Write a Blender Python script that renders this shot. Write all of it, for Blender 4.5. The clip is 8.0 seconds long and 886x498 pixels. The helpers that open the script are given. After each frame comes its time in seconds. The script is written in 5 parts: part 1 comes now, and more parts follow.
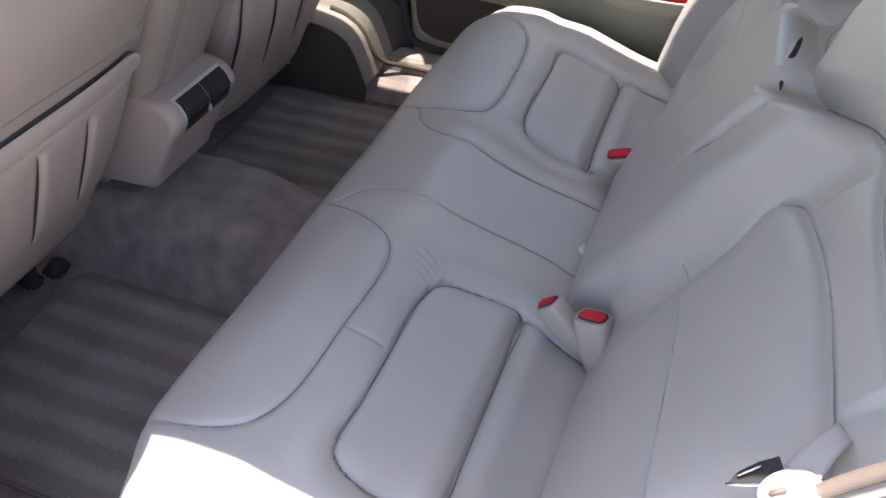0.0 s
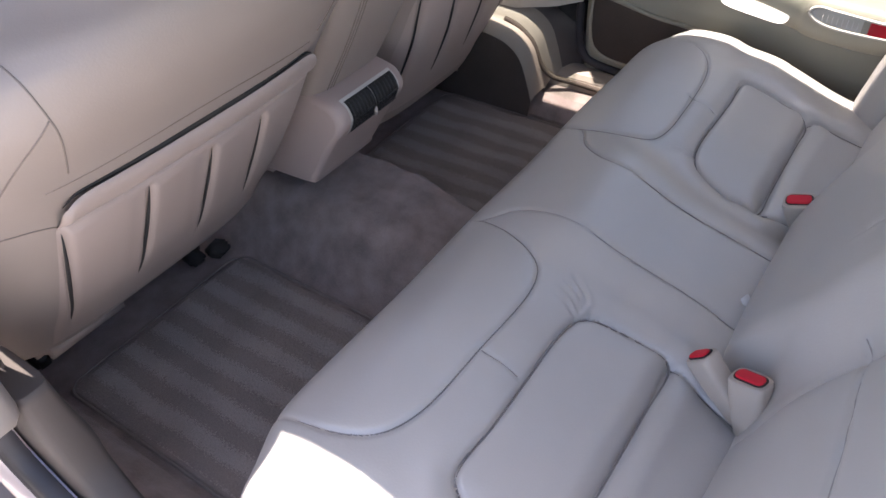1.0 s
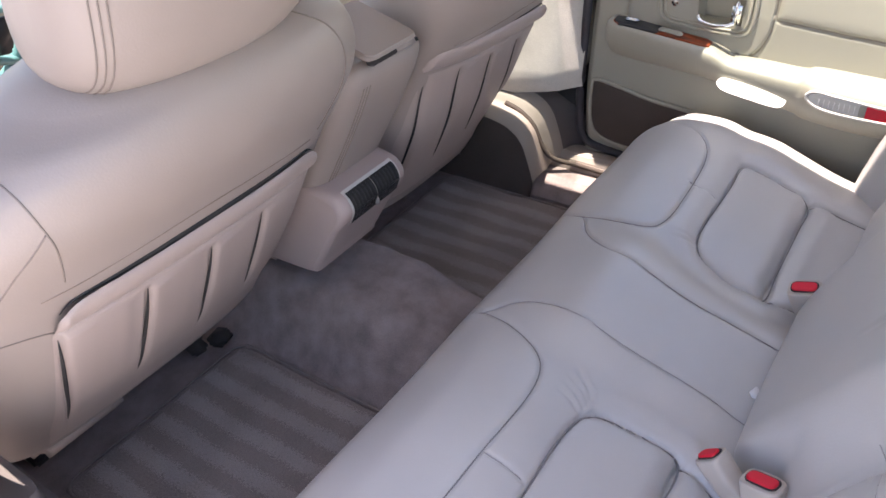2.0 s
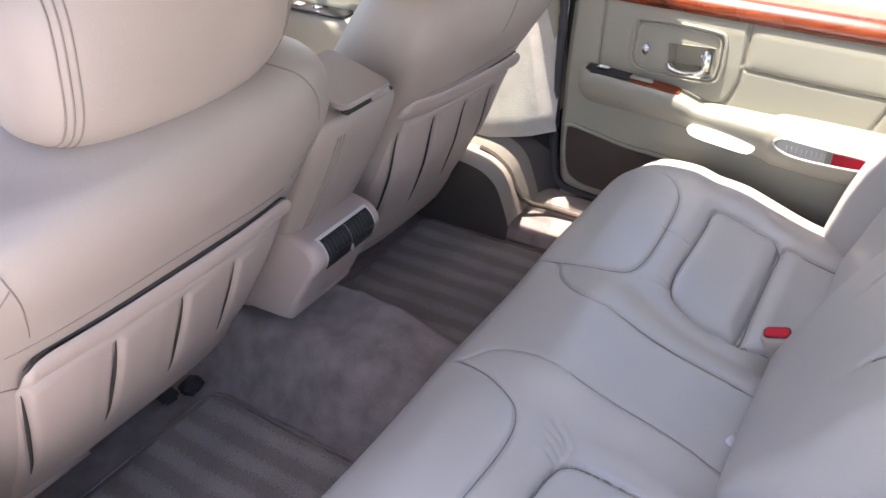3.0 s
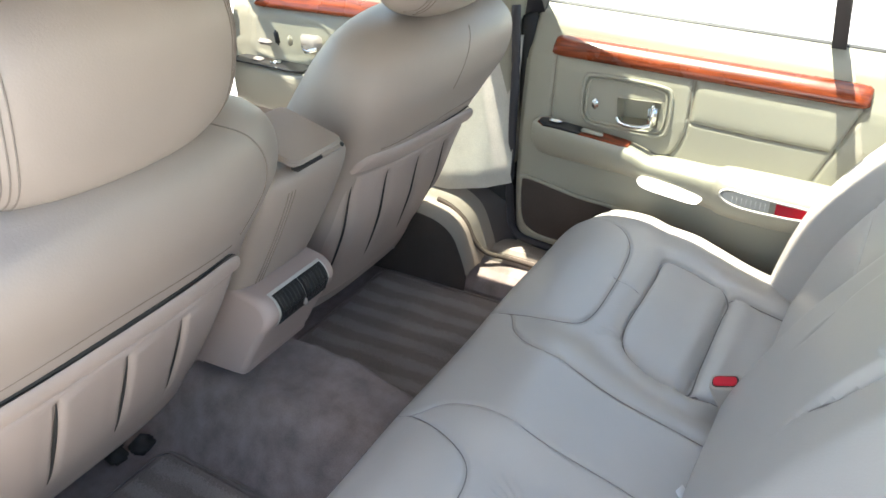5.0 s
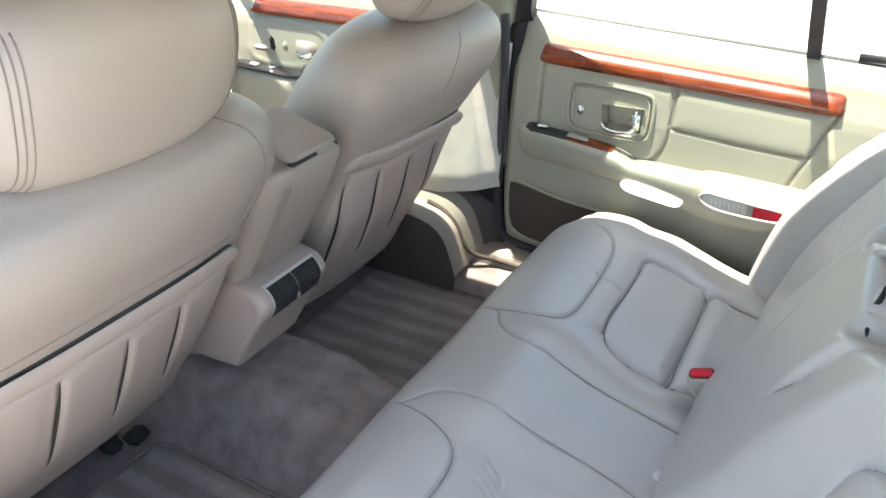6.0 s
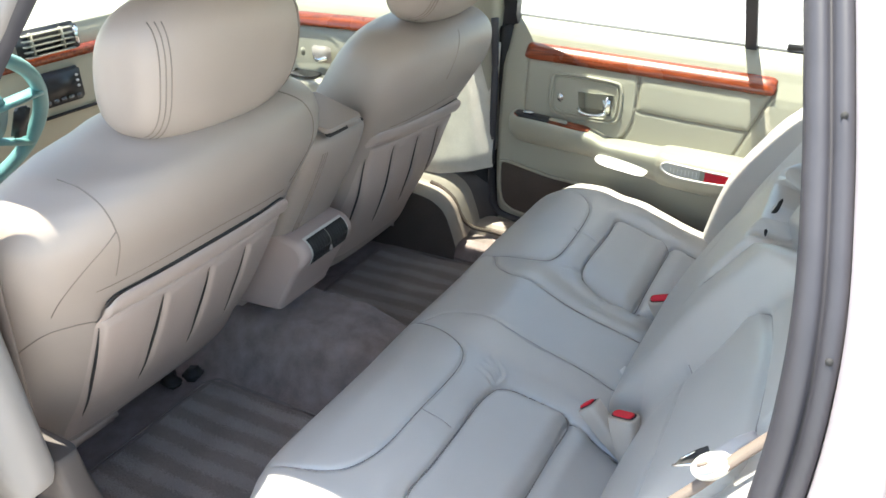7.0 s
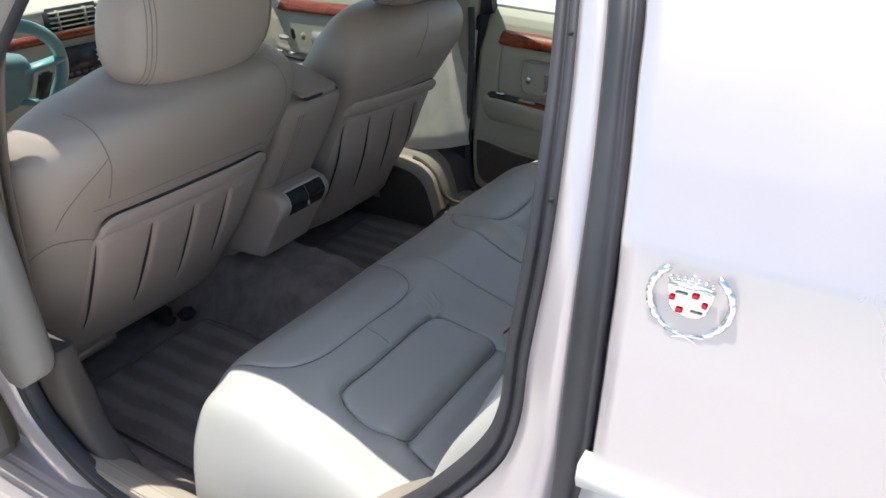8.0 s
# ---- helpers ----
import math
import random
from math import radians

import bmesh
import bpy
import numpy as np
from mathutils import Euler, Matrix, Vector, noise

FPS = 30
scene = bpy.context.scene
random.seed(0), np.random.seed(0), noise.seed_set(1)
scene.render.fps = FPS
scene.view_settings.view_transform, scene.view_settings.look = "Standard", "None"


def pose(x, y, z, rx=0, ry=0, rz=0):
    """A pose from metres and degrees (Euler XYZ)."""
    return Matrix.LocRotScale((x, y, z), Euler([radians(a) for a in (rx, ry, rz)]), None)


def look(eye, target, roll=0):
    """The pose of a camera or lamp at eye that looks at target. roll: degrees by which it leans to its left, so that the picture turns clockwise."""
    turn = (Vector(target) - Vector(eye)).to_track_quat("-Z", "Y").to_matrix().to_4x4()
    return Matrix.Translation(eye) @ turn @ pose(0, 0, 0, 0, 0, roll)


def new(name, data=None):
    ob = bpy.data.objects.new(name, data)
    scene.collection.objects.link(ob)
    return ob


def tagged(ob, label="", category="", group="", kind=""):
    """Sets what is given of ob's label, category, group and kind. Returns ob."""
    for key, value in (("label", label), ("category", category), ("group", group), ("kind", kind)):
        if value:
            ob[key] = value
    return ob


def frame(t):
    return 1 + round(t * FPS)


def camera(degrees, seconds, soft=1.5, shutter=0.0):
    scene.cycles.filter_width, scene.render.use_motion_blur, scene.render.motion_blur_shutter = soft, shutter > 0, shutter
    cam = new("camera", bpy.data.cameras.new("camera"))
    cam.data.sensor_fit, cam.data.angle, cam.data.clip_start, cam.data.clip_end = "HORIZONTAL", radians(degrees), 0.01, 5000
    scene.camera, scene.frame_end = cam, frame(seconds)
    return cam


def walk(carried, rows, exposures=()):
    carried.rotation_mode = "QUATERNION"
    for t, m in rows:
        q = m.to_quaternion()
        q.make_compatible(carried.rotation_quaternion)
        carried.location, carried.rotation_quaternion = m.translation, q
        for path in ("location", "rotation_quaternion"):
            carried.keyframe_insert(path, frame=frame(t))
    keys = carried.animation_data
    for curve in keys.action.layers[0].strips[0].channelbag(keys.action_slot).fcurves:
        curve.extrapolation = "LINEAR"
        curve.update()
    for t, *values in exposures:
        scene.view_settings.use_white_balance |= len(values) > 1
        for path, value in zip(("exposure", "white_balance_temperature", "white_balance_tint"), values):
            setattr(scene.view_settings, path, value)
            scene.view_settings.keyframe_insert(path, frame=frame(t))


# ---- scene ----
cam = camera(60.69, 8.0, soft=1.6)
PATH = [
    (0, (-0.8895, -0.4388, 1.3216), (-0.1975, -0.1709, 0.6512), 0.153),
    (0.5, (-0.8754, -0.4302, 1.3192), (-0.2372, -0.0765, 0.6354), -1.068),
    (1, (-0.8589, -0.4138, 1.3167), (-0.2480, 0.0218, 0.6557), -2.372),
    (1.5, (-0.8404, -0.4089, 1.3288), (-0.2113, 0.0561, 0.7059), -3.120),
    (3, (-0.8161, -0.4054, 1.3509), (-0.1234, 0.0579, 0.7982), -2.342),
    (3.5, (-0.8101, -0.4132, 1.3546), (-0.1018, 0.0418, 0.8148), -1.532),
    (4, (-0.8036, -0.4161, 1.3576), (-0.0862, 0.0339, 0.8257), -1.948),
    (4.5, (-0.8006, -0.4228, 1.3608), (-0.0753, 0.0279, 0.8404), -2.053),
    (5.8, (-0.8252, -0.4486, 1.3667), (-0.0644, -0.0135, 0.8852), -0.582),
    (6, (-0.8484, -0.4587, 1.3640), (-0.0931, -0.0216, 0.8757), -0.526),
    (6.5, (-0.9810, -0.5107, 1.3832), (-0.2190, -0.0889, 0.8918), -1.372),
    (7, (-1.1358, -0.5836, 1.3974), (-0.3652, -0.1527, 0.9278), -1.286),
    (7.5, (-1.2080, -0.7006, 1.3916), (-0.4480, -0.2398, 0.9333), -0.715),
    (8, (-1.2646, -0.8278, 1.3895), (-0.5081, -0.3649, 0.9275), -0.462),
]
EXPOSURES = [(0.0, 1.70, 6950, 15), (1.0, 1.82, 7050, 17), (1.5, 2.05, 7100, 20), (3.5, 2.25, 7100, 17), (4.5, 2.28, 7200, 6), (6.0, 2.32, 7050, 3), (6.5, 2.32, 7000, 2), (7.0, 2.1, 6950, 2), (7.5, 1.55, 6700, 4), (8.0, 0.82, 6700, 3)]
walk(cam, [(t, look(eye, target, roll)) for t, eye, target, roll in PATH], EXPOSURES)

# ---- daylight ----
SUN_TILT_X, SUN_TILT_Y = 1.5, -10.5
world = bpy.data.worlds.new("World")
scene.world = world
world.use_nodes = True
wn = world.node_tree
wn.nodes.clear()
sky = wn.nodes.new("ShaderNodeTexSky")
sky.sky_type = "NISHITA"
sky.sun_disc = False
sky.sun_elevation = radians(79.4)
sky.sun_rotation = radians(-7)
bgn = wn.nodes.new("ShaderNodeBackground")
bgn.inputs[1].default_value = 0.15
won = wn.nodes.new("ShaderNodeOutputWorld")
wn.links.new(sky.outputs[0], bgn.inputs[0])
wn.links.new(bgn.outputs[0], won.inputs[0])
sun_data = bpy.data.lights.new("sun", "SUN")
sun_data.energy, sun_data.angle, sun_data.color = 4.0, radians(0.5), (1.0, 0.96, 0.9)
sun = new("sun", sun_data)
sun.matrix_world = look((math.tan(radians(-SUN_TILT_X)) * 6, math.tan(radians(-SUN_TILT_Y)) * 6, 6), (0, 0, 0))


# ---- materials ----
def surface(name, color, rough=0.5, metal=0.0, vary=0.12, grain=0.0, grain_size=300.0, blotch=6.0, bump=0.0, coat=0.0,
            spec=0.5, dark=None, sheen=0.0, random_tone=0.0):
    m = bpy.data.materials.new(name)
    m.use_nodes = True
    nt = m.node_tree
    b = nt.nodes["Principled BSDF"]
    b.inputs["Roughness"].default_value = rough
    b.inputs["Metallic"].default_value = metal
    b.inputs["Specular IOR Level"].default_value = spec
    if coat:
        b.inputs["Coat Weight"].default_value = coat
        b.inputs["Coat Roughness"].default_value = 0.08
    if sheen:
        b.inputs["Sheen Weight"].default_value = sheen
    tc = nt.nodes.new("ShaderNodeTexCoord")
    big = nt.nodes.new("ShaderNodeTexNoise")
    big.inputs["Scale"].default_value = blotch
    big.inputs["Detail"].default_value = 5
    nt.links.new(tc.outputs["Object"], big.inputs["Vector"])
    fine = nt.nodes.new("ShaderNodeTexNoise")
    fine.inputs["Scale"].default_value = grain_size
    fine.inputs["Detail"].default_value = 3
    nt.links.new(tc.outputs["Object"], fine.inputs["Vector"])
    mixed = nt.nodes.new("ShaderNodeMath")
    mixed.operation = "MULTIPLY_ADD"
    mixed.inputs[1].default_value = grain
    nt.links.new(fine.outputs[0], mixed.inputs[0])
    nt.links.new(big.outputs[0], mixed.inputs[2])
    ramp = nt.nodes.new("ShaderNodeMapRange")
    ramp.inputs[1].default_value = 0.3 + 0.5 * grain - 0.15 * grain
    ramp.inputs[2].default_value = 0.7 + 0.5 * grain + 0.15 * grain
    nt.links.new(mixed.outputs[0], ramp.inputs[0])
    mix = nt.nodes.new("ShaderNodeMix")
    mix.data_type = "RGBA"
    low = dark or tuple(c * (1 - vary) for c in color)
    mix.inputs[6].default_value = (*low, 1)
    mix.inputs[7].default_value = (*[min(1, c * (1 + vary * 0.6)) for c in color], 1)
    nt.links.new(ramp.outputs[0], mix.inputs[0])
    nt.links.new(mix.outputs[2], b.inputs["Base Color"])
    rr = nt.nodes.new("ShaderNodeMapRange")
    rr.inputs[3].default_value = max(0.02, rough - 0.08)
    rr.inputs[4].default_value = min(1, rough + 0.08)
    nt.links.new(big.outputs[0], rr.inputs[0])
    nt.links.new(rr.outputs[0], b.inputs["Roughness"])
    if bump:
        vor = nt.nodes.new("ShaderNodeTexVoronoi")
        vor.inputs["Scale"].default_value = grain_size
        nt.links.new(tc.outputs["Object"], vor.inputs["Vector"])
        add = nt.nodes.new("ShaderNodeMath")
        add.operation = "MULTIPLY_ADD"
        add.inputs[1].default_value = 0.5
        nt.links.new(vor.outputs[0], add.inputs[0])
        nt.links.new(fine.outputs[0], add.inputs[2])
        bp = nt.nodes.new("ShaderNodeBump")
        bp.inputs["Strength"].default_value = bump
        bp.inputs["Distance"].default_value = 0.001
        nt.links.new(add.outputs[0], bp.inputs["Height"])
        nt.links.new(bp.outputs[0], b.inputs["Normal"])
    return m


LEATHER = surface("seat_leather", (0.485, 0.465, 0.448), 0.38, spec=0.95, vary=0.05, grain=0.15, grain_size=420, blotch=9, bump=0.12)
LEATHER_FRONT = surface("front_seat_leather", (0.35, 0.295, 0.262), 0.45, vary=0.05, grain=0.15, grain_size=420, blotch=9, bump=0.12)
SEAM = surface("seam_crease_thread", (0.24, 0.222, 0.215), 0.7, vary=0.2)
SEAM_SOFT = surface("tonal_thread", (0.33, 0.305, 0.295), 0.7, vary=0.15)
VINYL = surface("pocket_vinyl", (0.42, 0.345, 0.31), 0.5, vary=0.05, grain=0.15, grain_size=500, bump=0.2)
CARPET = surface("cut_pile_carpet", (0.295, 0.236, 0.222), 0.95, vary=0.34, grain=0.5, grain_size=520, blotch=24, bump=0.9, sheen=0.15, spec=0.1)
MAT = surface("floor_mat_pile", (0.262, 0.217, 0.20), 0.95, vary=0.3, grain=0.8, grain_size=520, blotch=8, bump=0.9, sheen=0.15, spec=0.1)
MAT_LIGHT = surface("floor_mat_brushed_band", (0.35, 0.298, 0.274), 0.95, vary=0.3, grain=0.8, grain_size=520, blotch=8, bump=0.9, sheen=0.2, spec=0.1)
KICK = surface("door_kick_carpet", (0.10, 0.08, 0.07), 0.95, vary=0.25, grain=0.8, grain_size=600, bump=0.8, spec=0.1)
PILLAR_CARPET = surface("pale_pillar_carpet", (0.66, 0.63, 0.57), 0.95, vary=0.15, grain=1.0, grain_size=420, blotch=20, bump=0.7, spec=0.1)
TRIM = surface("beige_trim_plastic", (0.37, 0.352, 0.285), 0.45, vary=0.04, grain=0.2, grain_size=700, bump=0.15)
TRIM_GREY = surface("taupe_trim_plastic", (0.36, 0.32, 0.30), 0.5, vary=0.05, grain=0.2, grain_size=700, bump=0.15)
TRIM_PINK = surface("console_plastic", (0.45, 0.36, 0.33), 0.5, vary=0.05, grain=0.2, grain_size=700, bump=0.15)
SILL = surface("sill_plate_plastic", (0.33, 0.28, 0.24), 0.5, vary=0.06, grain=0.2, grain_size=600, bump=0.15)
# sill plastic toned down for shade at the pillar foot; also colours panel joints
HUMP = surface("shaded_sill_trim", (0.29, 0.25, 0.21), 0.6, vary=0.1, grain=0.2, grain_size=600, bump=0.15)
BLACK = surface("black_plastic", (0.022, 0.022, 0.024), 0.35, vary=0.2)
RUBBER = surface("black_rubber_seal", (0.047, 0.044, 0.052), 0.5, vary=0.25, blotch=12, spec=0.45)
RED = surface("red_button", (0.72, 0.022, 0.045), 0.5, vary=0.06, spec=0.2)
REDLENS = surface("red_reflector_lens", (0.6, 0.015, 0.03), 0.15, vary=0.1, coat=0.5)
LENS = surface("milky_lamp_lens", (0.62, 0.6, 0.55), 0.2, vary=0.06, coat=0.4)
CHROME = surface("chrome", (0.85, 0.85, 0.84), 0.12, metal=1.0, vary=0.04)
PAINT = surface("silver_paint", (0.60, 0.535, 0.555), 0.30, metal=0.40, vary=0.04, grain=0.3, grain_size=1500, coat=0.6)
STRIP = surface("white_body_moulding", (0.75, 0.73, 0.72), 0.35, vary=0.03)
BELT = surface("belt_webbing", (0.21, 0.165, 0.14), 0.8, vary=0.1, grain=0.5, grain_size=900, bump=0.4)
BELT_PALE = surface("pale_webbing", (0.56, 0.535, 0.54), 0.75, vary=0.08, grain=0.5, grain_size=900, bump=0.3)
BELT_WHITE = surface("belt_tongue_plastic", (0.62, 0.60, 0.57), 0.45, vary=0.06)
BUCKLE = surface("buckle_plastic", (0.50, 0.44, 0.385), 0.5, vary=0.05)
TEAL = surface("steering_wheel_leather", (0.16, 0.34, 0.34), 0.32, vary=0.1, grain=0.2, grain_size=500, bump=0.15)
HUB = surface("hub_leather", (0.17, 0.29, 0.30), 0.55, vary=0.06, grain=0.3, grain_size=500, bump=0.2)
DASH = surface("dashboard_vinyl", (0.44, 0.42, 0.33), 0.6, vary=0.05, grain=0.2, grain_size=500, bump=0.2)
CONCRETE = surface("concrete_ground", (0.59, 0.55, 0.52), 0.9, vary=0.15, grain=0.6, grain_size=60, blotch=0.8, bump=0.3)
HEADLINER = surface("headliner_cloth", (0.55, 0.52, 0.47), 0.9, vary=0.05)
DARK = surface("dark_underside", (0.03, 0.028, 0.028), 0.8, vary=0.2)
SEAM_FRONT = surface("front_tonal_thread", (0.235, 0.195, 0.172), 0.7, vary=0.1)
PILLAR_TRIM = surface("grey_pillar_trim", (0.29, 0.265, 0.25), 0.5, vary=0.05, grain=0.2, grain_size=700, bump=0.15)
CARPET_EDGE = surface("mat_binding_tape", (0.24, 0.20, 0.185), 0.9, vary=0.2, grain=0.5, grain_size=500)
# taupe trim darkened so that its colour holds the pillar's shade
FOOT = surface("shaded_foot_trim", (0.09, 0.075, 0.07), 0.6, vary=0.08, grain=0.2, grain_size=600, bump=0.15)
WOOD = surface("glossy_wood", (0.30, 0.062, 0.018), 0.28, vary=0.3, coat=0.4)
def tinted_glass():
    """Tinted pane: dims what passes, mirrors by its Fresnel gloss."""
    m = bpy.data.materials.new("window_glass")
    m.use_nodes = True
    nt = m.node_tree
    nt.nodes.clear()
    clear = nt.nodes.new("ShaderNodeBsdfTransparent")
    clear.inputs[0].default_value = (0.84, 0.87, 0.85, 1)
    gloss = nt.nodes.new("ShaderNodeBsdfGlossy")
    gloss.inputs["Roughness"].default_value = 0.0
    edge = nt.nodes.new("ShaderNodeLayerWeight")
    edge.inputs[0].default_value = 0.5
    fres = nt.nodes.new("ShaderNodeMath")
    fres.operation = "POWER"
    fres.inputs[1].default_value = 4.5
    nt.links.new(edge.outputs["Facing"], fres.inputs[0])
    mix = nt.nodes.new("ShaderNodeMixShader")
    out = nt.nodes.new("ShaderNodeOutputMaterial")
    nt.links.new(fres.outputs[0], mix.inputs[0])
    nt.links.new(clear.outputs[0], mix.inputs[1])
    nt.links.new(gloss.outputs[0], mix.inputs[2])
    nt.links.new(mix.outputs[0], out.inputs[0])
    return m


GLASS = tinted_glass()


def wood_grain():
    nt = WOOD.node_tree
    b = nt.nodes["Principled BSDF"]
    tc = nt.nodes.new("ShaderNodeTexCoord")
    mp = nt.nodes.new("ShaderNodeMapping")
    mp.inputs["Scale"].default_value = (60, 5, 60)
    nt.links.new(tc.outputs["Object"], mp.inputs[0])
    n = nt.nodes.new("ShaderNodeTexNoise")
    n.inputs["Scale"].default_value = 2.2
    n.inputs["Detail"].default_value = 8
    n.inputs["Distortion"].default_value = 0.8
    nt.links.new(mp.outputs[0], n.inputs["Vector"])
    r = nt.nodes.new("ShaderNodeValToRGB")
    r.color_ramp.elements[0].position, r.color_ramp.elements[0].color = 0.35, (0.13, 0.022, 0.007, 1)
    r.color_ramp.elements[1].position, r.color_ramp.elements[1].color = 0.65, (0.30, 0.055, 0.014, 1)
    nt.links.new(n.outputs[0], r.inputs[0])
    nt.links.new(r.outputs[0], b.inputs["Base Color"])


wood_grain()


from mathutils.bvhtree import BVHTree


# ---- geometry helpers ----
def thing(name, label, category, at=(0, 0, 0), group="", kind=""):
    ob = new(name)
    ob.empty_display_size = 0.05
    ob.location = at
    return tagged(ob, label, category, group, kind)


def part(name, mesh, material, parent=None, label=""):
    """One mesh object under a thing; vertices are given in world places."""
    if isinstance(mesh, bmesh.types.BMesh):
        me = bpy.data.meshes.new(name)
        mesh.normal_update()
        mesh.to_mesh(me)
        mesh.free()
    else:
        me = mesh
    me.name = name
    me.materials.append(material)
    ob = new(name, me)
    if parent is not None:
        base = Vector((0, 0, 0))
        up = parent
        while up is not None:
            base += up.location
            up = up.parent
        me.transform(Matrix.Translation(-base))
        ob.parent = parent
    if label:
        ob["label"] = label
    return ob


def smooth(me):
    me.polygons.foreach_set("use_smooth", [True] * len(me.polygons))
    me.update()
    return me


def raw(verts, faces, soft=True):
    me = bpy.data.meshes.new("m")
    me.from_pydata([tuple(map(float, v)) for v in verts], [], [tuple(int(i) for i in f) for f in faces])
    me.validate()
    return smooth(me) if soft else me


def spline(pts, n=8, closed=False):
    """A smooth line through pts (Catmull-Rom)."""
    p = np.array(pts, float)
    k = len(p)
    out = []
    for i in range(k if closed else k - 1):
        a, b, c, d = (p[(i + j) % k] if closed else p[min(max(i + j, 0), k - 1)] for j in (-1, 0, 1, 2))
        t = np.linspace(0, 1, n, endpoint=False)[:, None]
        out.append(0.5 * (2 * b + (c - a) * t + (2 * a - 5 * b + 4 * c - d) * t**2 + (3 * b - a - 3 * c + d) * t**3))
    if not closed:
        out.append(p[-1:])
    return np.concatenate(out)


def dist(X, Y, line, closed=False):
    """Distance of a field of points from a flat line."""
    line = np.asarray(line, float)
    if closed:
        line = np.vstack([line, line[:1]])
    best = np.full(X.shape, 9.0)
    for (ax, ay), (bx, by) in zip(line[:-1], line[1:]):
        dx, dy = bx - ax, by - ay
        q = dx * dx + dy * dy + 1e-12
        t = np.clip(((X - ax) * dx + (Y - ay) * dy) / q, 0, 1)
        best = np.minimum(best, np.hypot(X - ax - t * dx, Y - ay - t * dy))
    return best


def inside(X, Y, poly):
    poly = np.asarray(poly, float)
    res = np.zeros(X.shape, bool)
    j = len(poly) - 1
    for i in range(len(poly)):
        (xi, yi), (xj, yj) = poly[i], poly[j]
        if yi != yj:
            cross = ((yi > Y) != (yj > Y)) & (X < (xj - xi) * (Y - yi) / (yj - yi) + xi)
            res ^= cross
        j = i
    return res


def step(x, a, b):
    t = np.clip((x - a) / (b - a), 0, 1)
    return t * t * (3 - 2 * t)


def sheet(P, keep=None, flip=False):
    """A mesh of a grid of places; keep: which of its cells."""
    m, n = P.shape[:2]
    idx = np.arange(m * n).reshape(m, n)
    f = np.stack([idx[:-1, :-1], idx[1:, :-1], idx[1:, 1:], idx[:-1, 1:]], -1).reshape(-1, 4)
    if keep is not None:
        f = f[keep[: m - 1, : n - 1].ravel()]
    if flip:
        f = f[:, ::-1]
    used, inv = np.unique(f, return_inverse=True)
    return raw(P.reshape(-1, 3)[used], inv.reshape(f.shape))


def normals(P):
    du = np.gradient(P, axis=0)
    dv = np.gradient(P, axis=1)
    n = np.cross(du, dv)
    return n / (np.linalg.norm(n, axis=-1, keepdims=True) + 1e-12)


def tube(line, r=0.002, sides=6, squash=1.0, closed=False, taper=False, lens=False):
    p = np.asarray(line, float)
    k = len(p)
    t = np.gradient(p, axis=0) if not closed else np.roll(p, -1, 0) - np.roll(p, 1, 0)
    t /= np.linalg.norm(t, axis=1, keepdims=True) + 1e-12
    ref = np.array([0, 0, 1.0]) if abs(t[:, 2]).mean() < 0.8 else np.array([1.0, 0, 0])
    a = np.cross(t, ref)
    a /= np.linalg.norm(a, axis=1, keepdims=True) + 1e-12
    b = np.cross(t, a)
    ang = np.linspace(0, 2 * np.pi, sides, endpoint=False)
    w = np.full(k, r)
    if taper:
        w = r * np.minimum(1, np.minimum(np.arange(k), np.arange(k)[::-1]) / 2.0 + 0.25)
    if lens:
        w = r * np.clip(4 * np.linspace(0, 1, k) * (1 - np.linspace(0, 1, k)), 0.02, 1) ** 0.6
    V = p[:, None] + w[:, None, None] * (np.cos(ang)[None, :, None] * a[:, None] + squash * np.sin(ang)[None, :, None] * b[:, None])
    F = []
    for i in range(k if closed else k - 1):
        i2 = (i + 1) % k
        for j in range(sides):
            j2 = (j + 1) % sides
            F.append((i * sides + j, i2 * sides + j, i2 * sides + j2, i * sides + j2))
    if not closed:
        F += [tuple(range(sides)), tuple((k - 1) * sides + j for j in reversed(range(sides)))]
    return raw(V.reshape(-1, 3), F)


def sweep(line, section, axis_a, axis_b, cap=True):
    """A flat section (pairs) carried along a line, its axes fixed."""
    p, s = np.asarray(line, float), np.asarray(section, float)
    A, B = np.array(axis_a, float), np.array(axis_b, float)
    V = p[:, None] + s[None, :, :1] * A + s[None, :, 1:] * B
    k, n = len(p), len(s)
    F = [(i * n + j, (i + 1) * n + j, (i + 1) * n + (j + 1) % n, i * n + (j + 1) % n) for i in range(k - 1) for j in range(n)]
    if cap:
        F += [tuple(range(n)), tuple((k - 1) * n + j for j in reversed(range(n)))]
    return V.reshape(-1, 3), F


def extrude(section, y0, y1, soft=False, bevel=0.0):
    """A closed x-z section run from y0 to y1."""
    bm = bmesh.new()
    a = [bm.verts.new((x, y0, z)) for x, z in section]
    b = [bm.verts.new((x, y1, z)) for x, z in section]
    n = len(a)
    for i in range(n):
        bm.faces.new((a[i], a[(i + 1) % n], b[(i + 1) % n], b[i]))
    bm.faces.new(a[::-1])
    bm.faces.new(b)
    bmesh.ops.recalc_face_normals(bm, faces=bm.faces)
    if bevel:
        bmesh.ops.bevel(bm, geom=list(bm.edges), offset=bevel, segments=3, affect="EDGES", clamp_overlap=True)
    for f in bm.faces:
        f.smooth = soft
    return bm


